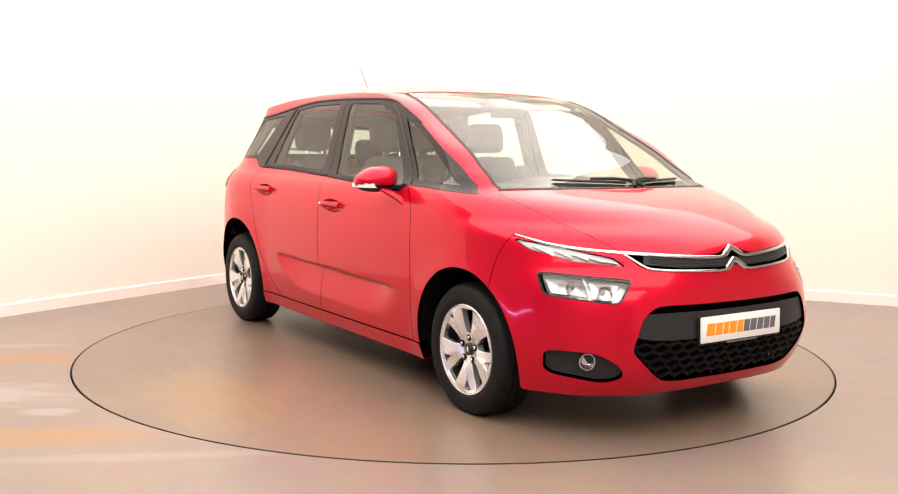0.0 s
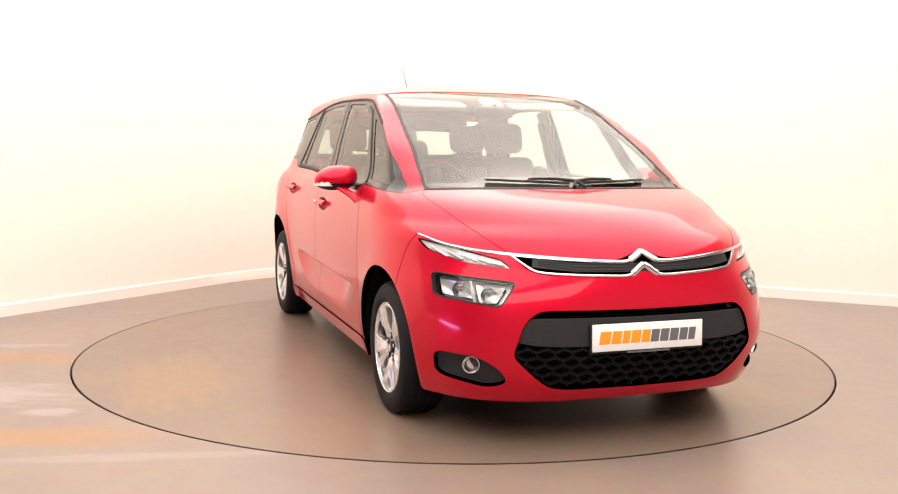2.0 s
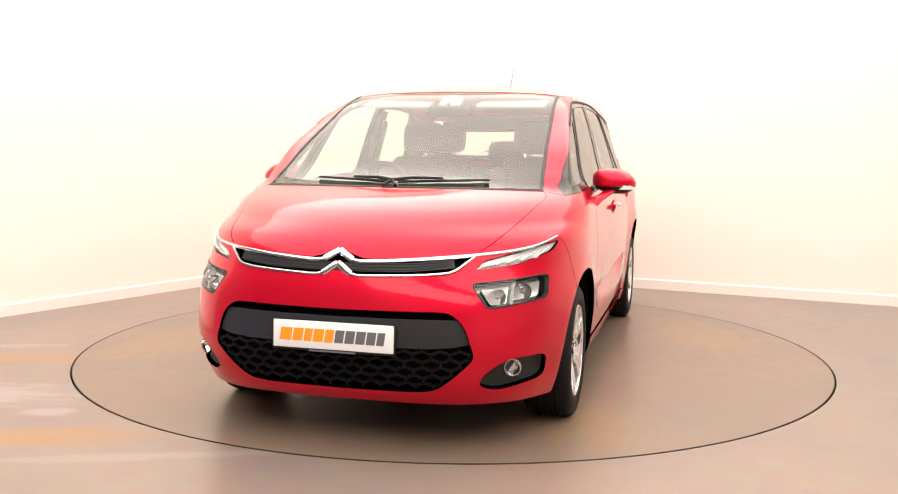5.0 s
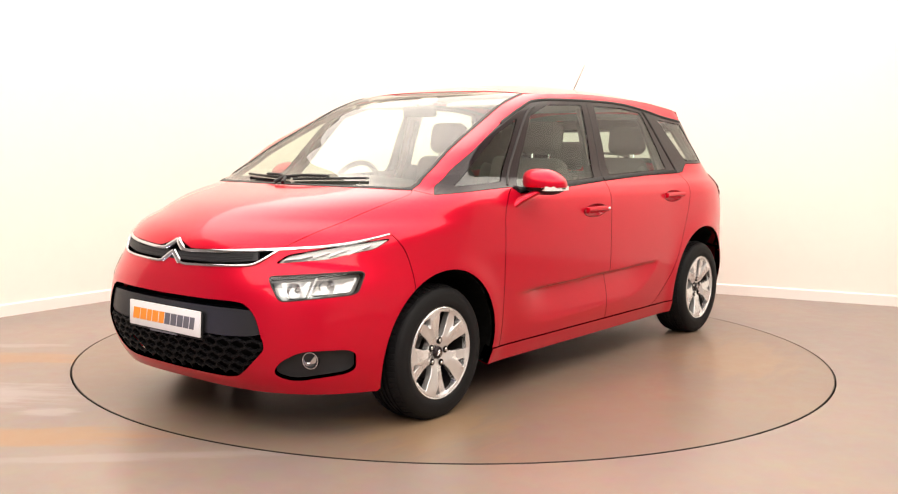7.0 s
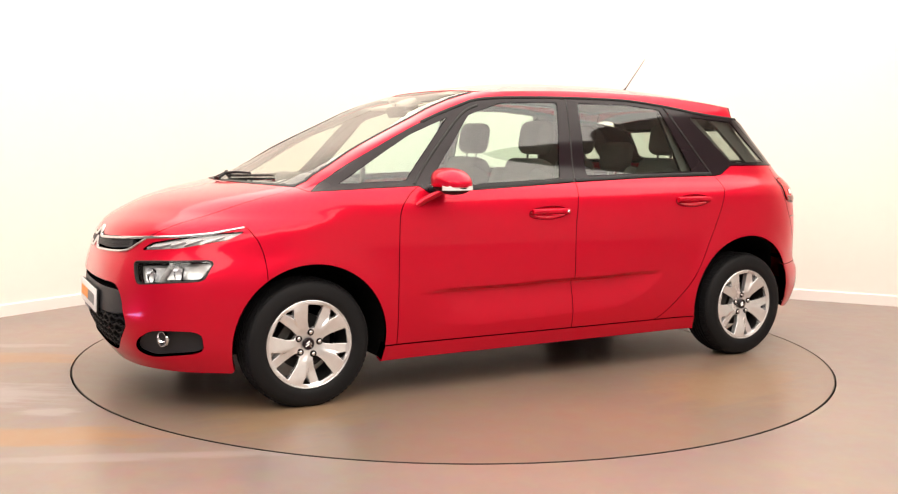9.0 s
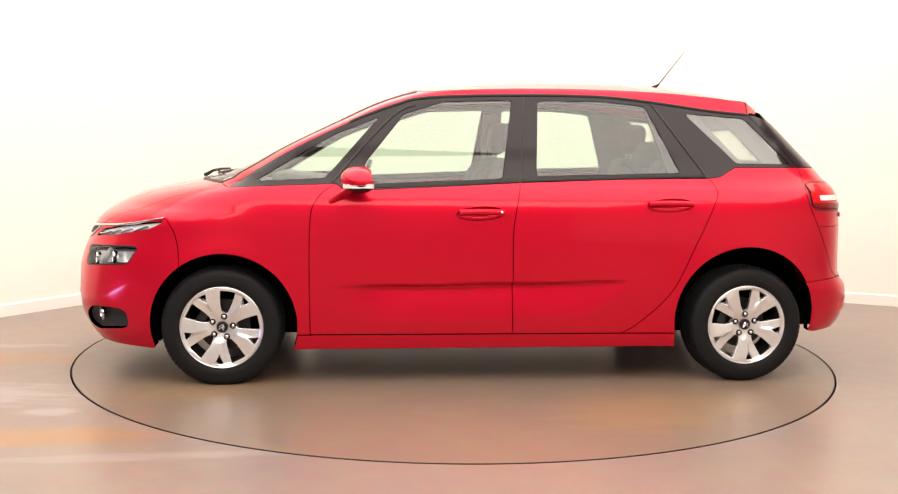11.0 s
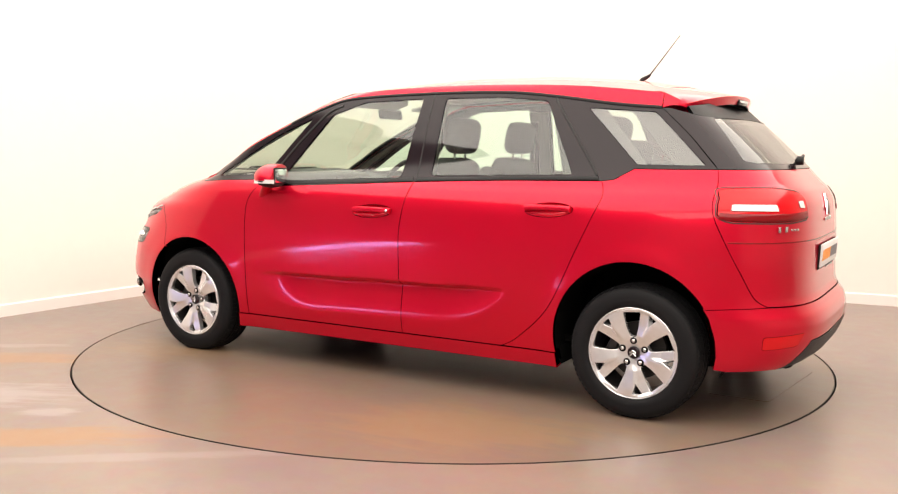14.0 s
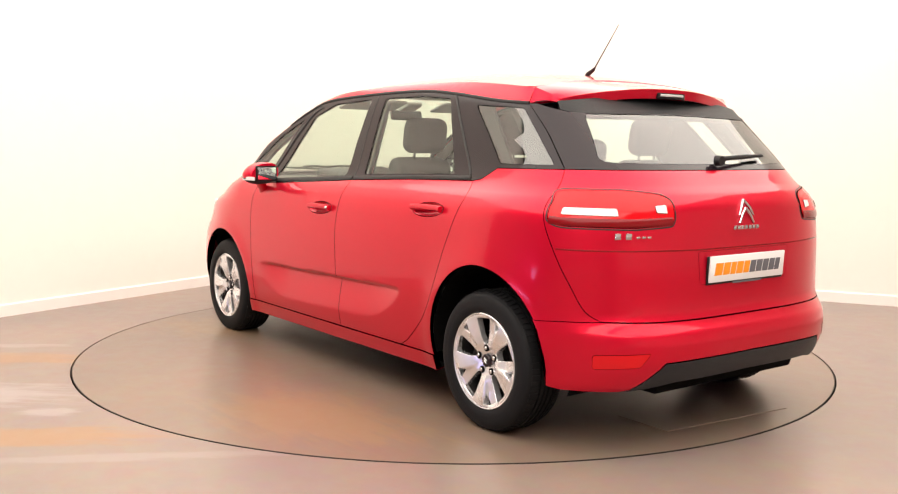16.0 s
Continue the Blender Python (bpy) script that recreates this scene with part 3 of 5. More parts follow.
def ellipse(kind, a, z, ra, rz, n=28, tilt=0.0):
    c, t = math.cos(radians(tilt)), math.sin(radians(tilt))
    pts = [(math.cos(i * math.tau / n) * ra, math.sin(i * math.tau / n) * rz) for i in range(n + 1)]
    return [(kind, a + c * p - t * q, z + t * p + c * q) for p, q in pts]


CUP_F, CUP_R = ellipse("x", .065, .908, .125, .034, tilt=-3), ellipse("x", -.955, .957, .125, .034, tilt=-3)
pair("front_door", [P(DOOR_F) + P(BELT_F) + P(DOOR_M[::-1]) + P([DOOR_M[0], DOOR_F[0]]), P(CUP_F)], RED, car, step=0.011)
pair("rear_door", [P(DOOR_M) + P(BELT_R) + P(DOOR_R[::-1]) + P([DOOR_R[0], DOOR_M[0]]), P(CUP_R)], RED, car, step=0.011)
pair("sill", [P([("x", 1.02, .268), ("x", -.70, .268), ("x", -1.005, .268), ("x", -1.01, .19), ("x", 1.035, .185), ("x", 1.02, .268)])], RED, car, depth=0.05, offset=0.006, lip=0.003)
pair("a_pillar", [P(RAIL_LOW) + P([RAIL_LOW[-1], RAIL_TOP[-1]]) + P(RAIL_TOP[::-1]) + P([RAIL_TOP[0], RAIL_LOW[0]])], RED, car, label="red roof rail and windscreen pillar")
pair("rear_quarter", [P(DOOR_R) + P(BELT_Q) + P(GATE_LOW) + P([GATE_LOW[-1], ("x", -1.96, .558), ("x", -1.85, .553), ("x", -1.715, .545)])
                      + P([q for q in ARCH_R[::-1] if q[1] > -1.4 or q[2] > .545] + [("x", -1.005, .262), ("x", -.70, .262)])], RED, car, gap=0.0004, lip=0.0014)

# rear bumper round the tail, with a dark lower apron
R_OUT = [q for q in ARCH_R[::-1] if q[1] < -1.4 and .285 < q[2] < .545]
half = P([("x", -1.715, .545), ("x", -1.85, .553), ("x", -1.96, .558), ("r", .55, .552), ("r", .3, .550), ("r", .01, .550)])


def both(chain):
    """A chain from the flank to the tail's middle, carried on to the other flank."""
    return chain + [(6 - u, v) for u, v in reversed(chain)]


upper = P(R_OUT[::-1]) + half
lower = P([("x", -1.758, .272), ("x", -1.81, .263), ("r", .67, .268), ("r", .640, .278), ("r", .605, .312), ("r", .530, .392), ("r", .35, .396), ("r", .01, .398)])
panel("rear_bumper", [both(upper) + both(lower)[::-1]], RED, car, gap=0.0004, lip=0.0014, depth=0.03, step=0.022)
apron = both(P([("r", .650, .272), ("r", .603, .312), ("r", .528, .390), ("r", .35, .394), ("r", .01, .396)]))
apron_low = both(P([("r", .650, .266), ("r", .45, .300), ("r", .01, .306)]))
panel("rear_apron", [apron + apron_low[::-1]], GREY_PLASTIC, car, gap=0.0005, depth=0.06, label="charcoal plastic lower apron")

# tailgate: red below the window, black at the window's sides
gate_red = P(GATE_LOW) + P([GATE_LOW[-1], ("r", .55, .554), ("r", .3, .5525), ("r", .01, .5525)])
gate_top = both(P([("x", -1.715, 1.163), ("r", .4, 1.163), ("r", .01, 1.163)]))
tailgate = panel("tailgate", [both(gate_red) + gate_top[::-1]], RED, car, step=0.016, label="red tailgate")
win_bot = both(P([("x", -1.715, 1.163), ("r", .4, 1.163), ("r", .01, 1.163)]))
win_top = both(P([("x", -1.43, 1.448), ("x", -1.47, 1.447), ("r", .625, 1.412), ("r", .53, 1.404), ("r", .01, 1.414)]))
rim_l = P(GATE_UP)
frame_loop = rim_l + win_bot + [(6 - u, v) for u, v in rim_l[::-1]] + win_top[::-1]
pane_half = P([("r", .01, 1.19), ("r", .30, 1.19), ("r", .58, 1.195)]) + P(soft([("r", .58, 1.195), ("r", .625, 1.21), ("r", .605, 1.28), ("r", .565, 1.385), ("r", .545, 1.400)])) + P([("r", .545, 1.400), ("r", .01, 1.408)])
pane_loop = pane_half + [(6 - u, v) for u, v in pane_half[::-1]]
panel("rear_window_frame", [frame_loop, pane_loop], BLACK_GLOSS, tailgate, gap=0.0015)
recess = both(P([("r", .625, 1.462), ("r", .4, 1.484), ("r", .01, 1.490)]))
recess_low = both(P([("r", .640, 1.420), ("r", .53, 1.394), ("r", .01, 1.402)]))
panel("spoiler_recess", [recess + recess_low[::-1]], BLACK_PLASTIC, tailgate, offset=-0.006, gap=0, label="black recess above the rear window")
panel("rear_window", [pane_loop], PRIVACY, tailgate, gap=0.0, lip=0.0005, depth=0.004, offset=-0.002)

# front bumper round the nose
f_top = P(DRL_TOP[::-1]) + P([("f", .540, .812), ("f", .535, .800)] + soft([("f", .535, .800), ("f", .46, .742), ("f", .30, .734), ("f", .14, .726), ("f", .09, .728), ("f", .0, .768)]))
f_arch = [q for q in arch(1.395, .315, .378, 54.4, -20) if q[2] > .19]
f_edge = P(SEAM_F + f_arch + [("x", 1.765, .185)])
f_low = P([("x", 1.765, .185), ("x", 1.95, .19), ("f", .60, .195), ("f", .3, .20), ("f", .0, .20)])
chain = f_low[::-1] + f_edge[::-1] + f_top
outline = chain + [(-u, v) for u, v in chain[::-1]]
HEADLAMP = rounded([("f", .806, .722), ("f", .540, .704), ("f", .612, .604), ("f", .812, .628)], .022)
DRL = rounded([("f", .826, .853), ("f", .58, .790), ("f", .548, .756), ("f", .70, .772), ("f", .806, .812)], .012)
FOG = rounded([("f", .815, .396), ("f", .69, .396), ("f", .61, .345), ("f", .575, .290), ("f", .64, .262), ("f", .80, .292)], .035)
gr_half = P(soft([("f", .005, .592), ("f", .25, .594), ("f", .43, .594), ("f", .487, .578), ("f", .528, .535), ("f", .552, .47), ("f", .565, .42), ("f", .545, .382), ("f", .44, .290), ("f", .36, .262), ("f", .18, .258), ("f", .005, .256)]))
GR_LOOP = gr_half + [(-u, v) for u, v in gr_half[::-1]]
head_l, fog_l, drl_l = P(HEADLAMP), P(FOG), P(DRL)
bumper = panel("front_bumper", [outline, GR_LOOP, head_l, fog_l, drl_l] + mirrored([head_l, fog_l, drl_l]), RED, car, gap=0.0005, lip=0.0014, depth=0.04, step=0.026)


# bonnet, between its two cut lines, the grille and the cowl
lead = P([("f", .540, .812), ("f", .50, .812)] + soft([("f", .50, .812), ("f", .30, .803), ("f", .14, .795), ("f", .08, .803), ("f", .0, .835)]))
cowl = P([("f", .0, 1.060), ("f", .30, 1.059), ("f", .55, 1.056), ("f", .700, 1.052)])
b_half = lead[::-1] + P(HOOD_CUT[::-1]) + cowl[::-1]
panel("bonnet", [b_half + [(-u, v) for u, v in b_half[::-1]]], RED, car, ratio=1.2, step=0.011)

# roof: crowned between the rails
rail = RAIL_ROOF
rx = np.array([q[1] for q in rail])[::-1]
rz = np.array([q[2] for q in rail])[::-1]
ry = np.array([float(skin(s_flank(q[1], q[2]), q[2])[1]) for q in rail])[::-1]
ROOF_Y, ROOF_Z = pchip(rx, ry), pchip(rx, rz)
ROOF_C = pchip([-1.9, -1.6, -1.4, -1.1, -.6, -.28, .0, .2, .38, .58], [1.490, 1.540, 1.576, 1.620, 1.648, 1.646, 1.630, 1.608, 1.580, 1.550])


def roof_skin(x, y):
    x, y = np.asarray(x, float), np.asarray(y, float)
    ye, ze = ROOF_Y(np.clip(x, rx[0], rx[-1])), ROOF_Z(np.clip(x, rx[0], rx[-1]))
    q = np.clip(np.abs(y) / ye, 0, 1.2)
    top = ROOF_C(x)
    return np.stack([x, y, top - (top - np.minimum(ze, top)) * q ** 2.3], -1)


HEADER = [(float(.432 - .10 * (abs(y) / .62) ** 2.2), y) for y in np.linspace(-.60, .60, 30)]
edge_l = [(x, y) for x, y in zip(rx[::-1], ry[::-1]) if -1.39 < x < .32]
roof = panel("roof", [HEADER + edge_l + [(-1.408, .635), (-1.408, -.635)] + [(x, -y) for x, y in edge_l[::-1]]], RED, car, surf=roof_skin, ratio=1.0, lip=0.001, depth=0.003, open_rim=True)

# windscreen
screen_l = P(RAIL_TOP[:KNEE + 1])
screen_top = P([("f", .608, 1.548), ("f", .45, 1.560), ("f", .25, 1.567), ("f", .0, 1.569)])
screen_bot = P([("f", .700, 1.052), ("f", .55, 1.060), ("f", .3, 1.063), ("f", .0, 1.064)])
s_half = screen_bot[::-1] + screen_l + screen_top
screen_loop = s_half + [(-u, v) for u, v in s_half[::-1]]
panel("windscreen", [screen_loop], SCREEN, car, gap=0.003, lip=0.0005, depth=0.005, label="clear raked windscreen")

# side windows in a gloss black surround
surround = P(RAIL_LOW) + P(GATE_UP) + P(BELT_Q[::-1]) + P(BELT_R[::-1]) + P(BELT_F[::-1]) + P(GLASS_LOW_F)
VENT = rounded([("x", 1.235, 1.068), ("x", .875, 1.085), ("x", .595, 1.405), ("x", .82, 1.315)], .012)
PANE_F = rounded([("x", .755, 1.052), ("x", -.060, 1.090), ("x", -.120, 1.508), ("x", .25, 1.494), ("x", .46, 1.425)], .02)
PANE_R = rounded([("x", -.245, 1.104), ("x", -.262, 1.508), ("x", -.60, 1.508), ("x", -.85, 1.486), ("x", -1.03, 1.128)], .02)
PANE_Q = rounded([("x", -1.075, 1.448), ("x", -1.35, 1.182), ("x", -1.66, 1.182), ("x", -1.41, 1.425)], .012)
panes = [P(q) for q in (VENT, PANE_F, PANE_R, PANE_Q)]
for flip in (False, True):
    lp = [surround] + panes
    lp = mirrored(lp) if flip else lp
    sur = panel("window_surround", lp, BLACK_GLOSS, car, gap=0.001, lip=0.0015, depth=0.012, label="gloss black window surround")
    for nm, q, mat in zip(("vent_window", "front_window", "rear_side_window", "quarter_window"), lp[1:], (PANE, PANE, PANE, PRIVACY)):
        panel(nm, [q], mat, sur, gap=0.0, lip=0.0005, depth=0.004, offset=-0.003)

# ---- parts on the skin ----


def on_skin(k, a, z, off=0.0):
    """Place, outward normal of the skin at a point given as on a path."""
    uv = np.array([[WHERE[k](a, z), z]])
    p, n = normals_of(skin, uv, core)
    return Vector(p[0] + n[0] * off), Vector(n[0])


def ribbon(name, points, width, proud, mat, parent, label="", surf=skin, ends=True, widths=None, base=-0.006):
    """A domed strip laid along a path of (u, v) on a surface."""
    uv = np.array(points, float)
    p, n = normals_of(surf, uv, core)
    t = np.gradient(p, axis=0)
    t /= np.maximum(np.linalg.norm(t, axis=1, keepdims=True), 1e-9)
    c = np.cross(n, t)
    w = np.array(widths)[:, None] if widths is not None else np.full((len(p), 1), width)
    prof = ((-.5, base), (-.5, proud * .5), (-.38, proud * .88), (-.15, proud), (.15, proud), (.38, proud * .88), (.5, proud * .5), (.5, base))
    bm = bmesh.new()
    rows = [[bm.verts.new(p[i] + c[i] * w[i] * a + n[i] * h) for a, h in prof] for i in range(len(p))]
    for r0, r1 in zip(rows, rows[1:]):
        for j in range(len(prof)):
            bm.faces.new((r0[j], r0[(j + 1) % len(prof)], r1[(j + 1) % len(prof)], r1[j]))
    if ends:
        bm.faces.new(rows[0][::-1])
        bm.faces.new(rows[-1])
    return part(name, bm, mat, parent, label)


def two_sided(chain):
    return [(-u, v) for u, v in chain[::-1]] + chain


def dense(points, n=8):
    return P(soft(points, n), step=0.012)


# grille: two bright bars that rise into a double chevron, a dark slot between them
slot_loop_half = P([("f", .0, .70), ("f", .14, .705), ("f", .30, .715), ("f", .43, .735), ("f", .54, .79), ("f", .50, .83), ("f", .2, .83), ("f", .0, .86)])
panel("grille_backing", [slot_loop_half + [(-u, v) for u, v in slot_loop_half[::-1]]], DARK, car, offset=-0.030, gap=0)
ribbon("grille_slat", two_sided(P([("f", .0, .762), ("f", .30, .766), ("f", .47, .782)])), 0.036, 0.0, GREY_PLASTIC, car, base=-0.02, label="grooved charcoal grille slat")
for dz in (-.011, 0.0, .011):
    ribbon("grille_rib", two_sided(P([("f", .09, .763 + dz), ("f", .30, .767 + dz), ("f", .45, .781 + dz * .7)])), 0.003, 0.003, BLACK_PLASTIC, car, base=-0.004)
up_path = [("f", .0, .826), ("f", .022, .812), ("f", .052, .795), ("f", .075, .787), ("f", .11, .785), ("f", .20, .789), ("f", .32, .796), ("f", .45, .805), ("f", .53, .811)]
drl_path = [("f", .53, .811), ("x", 1.98, .822), ("x", 1.86, .838), ("x", 1.77, .855), ("x", 1.70, .869)]
for sg in (1, -1):
    ch = dense(up_path) + P([drl_path[0], drl_path[1]]) + dense(drl_path[1:])
    m = len(ch)
    wd = [0.026 if i < 20 else 0.016 - 0.008 * max(0, (i - m * .55) / (m * .45)) for i in range(m)]
    ribbon("chrome_bar", [(u * sg, v) for u, v in ch], 0.02, 0.007, CHROME, car, widths=wd, label="polished chrome grille bar")
    lo = dense([("f", .0, .774), ("f", .022, .760), ("f", .052, .739), ("f", .075, .731), ("f", .11, .728), ("f", .20, .731), ("f", .32, .735), ("f", .42, .741), ("f", .47, .751), ("f", .515, .785), ("f", .54, .806)])
    m = len(lo)
    wd = [0.026 if i < 20 else 0.014 - 0.004 * i / m for i in range(m)]
    ribbon("chrome_bar", [(u * sg, v) for u, v in lo], 0.02, 0.007, CHROME, car, widths=wd, label="polished chrome grille bar")

# lower air intake: smooth charcoal band above a honeycomb
panel("intake_backing", [[(u, v) for u, v in GR_LOOP]], DARK, car, offset=-0.06, gap=0)
band = P([("f", .0, .440), ("f", .38, .440), ("f", .50, .447), ("f", .57, .462)]) + P(soft([("f", .57, .462), ("f", .568, .515), ("f", .535, .563), ("f", .45, .572), ("f", .25, .572), ("f", .0, .570)]))
panel("intake_band", [[(u, v) for u, v in band] + [(-u, v) for u, v in band[::-1]]], GREY_PLASTIC, car, offset=-0.012, depth=0.03, gap=0.001, lip=0.006, label="charcoal plastic band across the intake")
bm = bmesh.new()
cw, chh = 0.074, 0.046
segs = set()
for row in range(-1, 6):
    for col in range(-9, 10):
        cx, cz = (col + (row % 2) * .5) * cw, .268 + row * chh * .78
        ring_pts = [(cx + cw * .5 * math.cos(radians(a)) * (1.0 if a % 180 else 1.16) * .9, cz + chh * .62 * math.sin(radians(a))) for a in (0, 50, 130, 180, 230, 310)]
        for a, b in zip(ring_pts, ring_pts[1:] + ring_pts[:1]):
            key = tuple(sorted(((round(a[0], 3), round(a[1], 3)), (round(b[0], 3), round(b[1], 3)))))
            segs.add(key)
lim = [np.array(GR_LOOP)]
for (y1, z1), (y2, z2) in sorted(segs):
    if max(z1, z2) > .452 or min(z1, z2) < .22 or max(abs(y1), abs(y2)) > .58:
        continue
    mid = (s_front((y1 + y2) / 2, (z1 + z2) / 2), (z1 + z2) / 2)
    if not inside(np.array([mid[0]]), np.array([mid[1]]), lim)[0]:
        continue
    pa, na = on_skin("f", y1, z1, -0.022)
    pb, nb = on_skin("f", y2, z2, -0.022)
    d = (pb - pa).normalized()
    c = d.cross(na).normalized() * 0.0032
    q = [bm.verts.new(v) for v in (pa - c, pa + c, pa + c * .6 + na * .014, pa - c * .6 + na * .014, pb - c, pb + c, pb + c * .6 + na * .014, pb - c * .6 + na * .014)]
    for f in ((0, 1, 5, 4), (1, 2, 6, 5), (2, 3, 7, 6), (3, 0, 4, 7)):
        bm.faces.new([q[i] for i in f])
part("grille_mesh", bm, GRILLE_BLACK, car, "black plastic honeycomb mesh", smooth=False)


def number_plate(place, turn, name="number_plate"):
    """A white plate with ten slanted colour bars, five orange and five grey, on a black holder."""
    holder = part(name, box((0, 0, 0), (.010, .522, .113), bevel=.004), PLATE_WHITE, car, "white number plate with orange and grey bars", local=place)
    part("plate_holder", box((-.008, 0, -.006), (.010, .535, .122), bevel=.003), BLACK_PLASTIC, holder)
    part("plate_note", box((.004, 0, -.0635), (.004, .20, .007)), PLATE_GREY, holder, smooth=False)
    y = -.232
    for i in range(10):
        w = (.056, .050, .040, .050, .044, .044, .046, .046, .044, .038)[i]
        lean = .008
        bm = bmesh.new()
        zz = (-.026, .026)
        outer_q = [(y, zz[0]), (y + w - .006, zz[0]), (y + w - .006 + lean, zz[1]), (y + lean, zz[1])]
        vs = [[bm.verts.new((x, a * turn, b)) for a, b in outer_q] for x in (.0045, .0062)]
        bm.faces.new(vs[1])
        for j in range(4):
            k = (j + 1) % 4
            bm.faces.new((vs[0][j], vs[0][k], vs[1][k], vs[1][j]))
        part("bar", bm, ORANGE if i < 5 else PLATE_GREY, holder, smooth=False)
        y += w
    return holder


number_plate(pose(2.284, 0, .482, 0, -2, 0), 1)
number_plate(pose(-2.099, 0, .752, 0, 3, 180), 1)

# lamps at the nose
for sg in (1, -1):
    m = (lambda lp: lp) if sg > 0 else (lambda lp: [(-u, v) for u, v in lp])
    lamp = panel("headlamp", [m(head_l)], LAMP_GREY, car, offset=-0.055, gap=0, label="headlamp with chrome reflectors behind clear glass")
    for yy, zz, r in ((.745, .675, .036), (.655, .662, .034)):
        p, n = on_skin("f", yy, zz, -0.042)
        p.y *= sg
        bm = bmesh.new()
        add_lathe(bm, [(r, .034), (r * .93, .02), (r * .7, .006), (r * .4, .0), (.012, .0), (.011, .012), (.001, .014)], 28, "x")
        part("reflector", bm, CHROME, lamp, "bowl-shaped chrome reflector", local=Matrix.Translation(p) @ pose(0, 0, 0, 0, 0, 18 * sg))
    shelf = P(rounded([("f", .800, .705), ("f", .705, .698), ("f", .705, .634), ("f", .80, .640)], .01))
    panel("reflector_plate", [m(shelf)], LAMP_GREY, lamp, offset=-0.036, gap=0, depth=0.02, bulge=-0.012)
    shelf = P(rounded([("f", .690, .696), ("f", .585, .690), ("f", .630, .620), ("f", .690, .622)], .01))
    panel("reflector_plate", [m(shelf)], LAMP_GREY, lamp, offset=-0.030, gap=0, depth=0.02, bulge=-0.014)
    ribbon("divider", m(P([("f", .698, .708), ("f", .698, .620)])), 0.010, -0.022, LAMP_GREY, lamp, base=-0.05)
    panel("lens", [m(head_l)], LAMP_CLEAR, lamp, offset=0.001, gap=0.002, lip=0.002, depth=0.006)
    drl = panel("running_light", [m(drl_l)], LAMP_WHITE, car, offset=-0.014, gap=0, label="slim running light behind clear glass")
    for i in range(5):
        t = .12 + .19 * i
        ya, yb = .81 - .235 * t, .79 - .235 * t
        ribbon("light_cell", m(P([("f", ya + .012, .835 - .068 * t), ("f", yb - .01, .792 - .028 * t)])), 0.005, 0.005, LAMP_GREY, drl, base=-0.02)
    panel("lens", [m(drl_l)], LAMP_CLEAR, drl, offset=0.001, gap=0.001, lip=0.001, depth=0.006)
    fog = panel("fog_recess", [m(fog_l)], GREY_PLASTIC, car, offset=-0.020, gap=0, bulge=-0.012, label="charcoal fog lamp recess")
    p, n = on_skin("f", .715, .347, -0.030)
    p.y *= sg
    bm = bmesh.new()
    add_lathe(bm, [(.038, .012), (.036, .022), (.033, .022), (.030, .010), (.018, .0), (.001, .0)], 32, "x")
    fl = part("fog_lamp", bm, CHROME, fog, "round fog lamp with chrome bowl", local=Matrix.Translation(p) @ pose(0, 0, 0, 0, 0, 24 * sg))
    # the lip of paint round the headlamp
    ribbon("lamp_seal", m(head_l + head_l[:1]), 0.006, 0.001, SEAL, car, ends=False, base=-0.02)

# door handles in their cups
for sg in (1, -1):
    m = (lambda lp: lp) if sg > 0 else (lambda lp: [(-u, v) for u, v in lp])
    for cup, x0, x1, zc, key in ((CUP_F, .175, -.060, .908, True), (CUP_R, -.835, -1.075, .957, False)):
        c = panel("handle_cup", [m(P(cup))], RED, car, gap=0.0, lip=0.001, depth=0.004, offset=-0.0006, bulge=-0.030, step=0.012)
        h = ribbon("door_handle", m(dense([("x", x0, zc + .004), ("x", x0 - .03, zc + .007), ("x", (x0 + x1) / 2, zc + .008), ("x", x1 + .03, zc + .007), ("x", x1, zc + .004)])), .03, .028, RED, car, widths=None, base=.004, label="red pull handle")
        if key:
            p, n = on_skin("x", x1 + .016, zc + .004, .027)
            bm = bmesh.new()
            bmesh.ops.create_uvsphere(bm, u_segments=14, v_segments=8, radius=.009)
            part("lock", bm, CHROME, h, "chrome key lock", local=pose(p.x, p.y * sg, p.z))

# black belt strips under the side glass
for sg in (1, -1):
    m = (lambda lp: lp) if sg > 0 else (lambda lp: [(-u, v) for u, v in lp])
    ribbon("belt_strip", m(P([("x", .765, 1.040), ("x", .2, 1.063), ("x", -.145, 1.080)])), .026, .004, BLACK_PLASTIC, car)
    ribbon("belt_strip", m(P([("x", -.16, 1.080), ("x", -.7, 1.100), ("x", -1.17, 1.112)])), .022, .004, BLACK_PLASTIC, car)
    ribbon("window_seal", m(P([q for q in RAIL_LOW if q[1] < .75])), .016, .005, BLACK_PLASTIC, car)
    ribbon("window_seal", m(dense([("x", .835, 1.065), ("x", .66, 1.27), ("x", .50, 1.43), ("x", .40, 1.475)])), .014, .005, SEAL, car)
    ribbon("window_seal", m(dense([("x", -.89, 1.500), ("x", -1.02, 1.32), ("x", -1.13, 1.17), ("x", -1.16, 1.125)])), .012, .005, SEAL, car)
    ribbon("pillar_gap", m(P([("x", -.185, 1.530), ("x", -.158, 1.085)])), .008, .0015, SEAL, car)

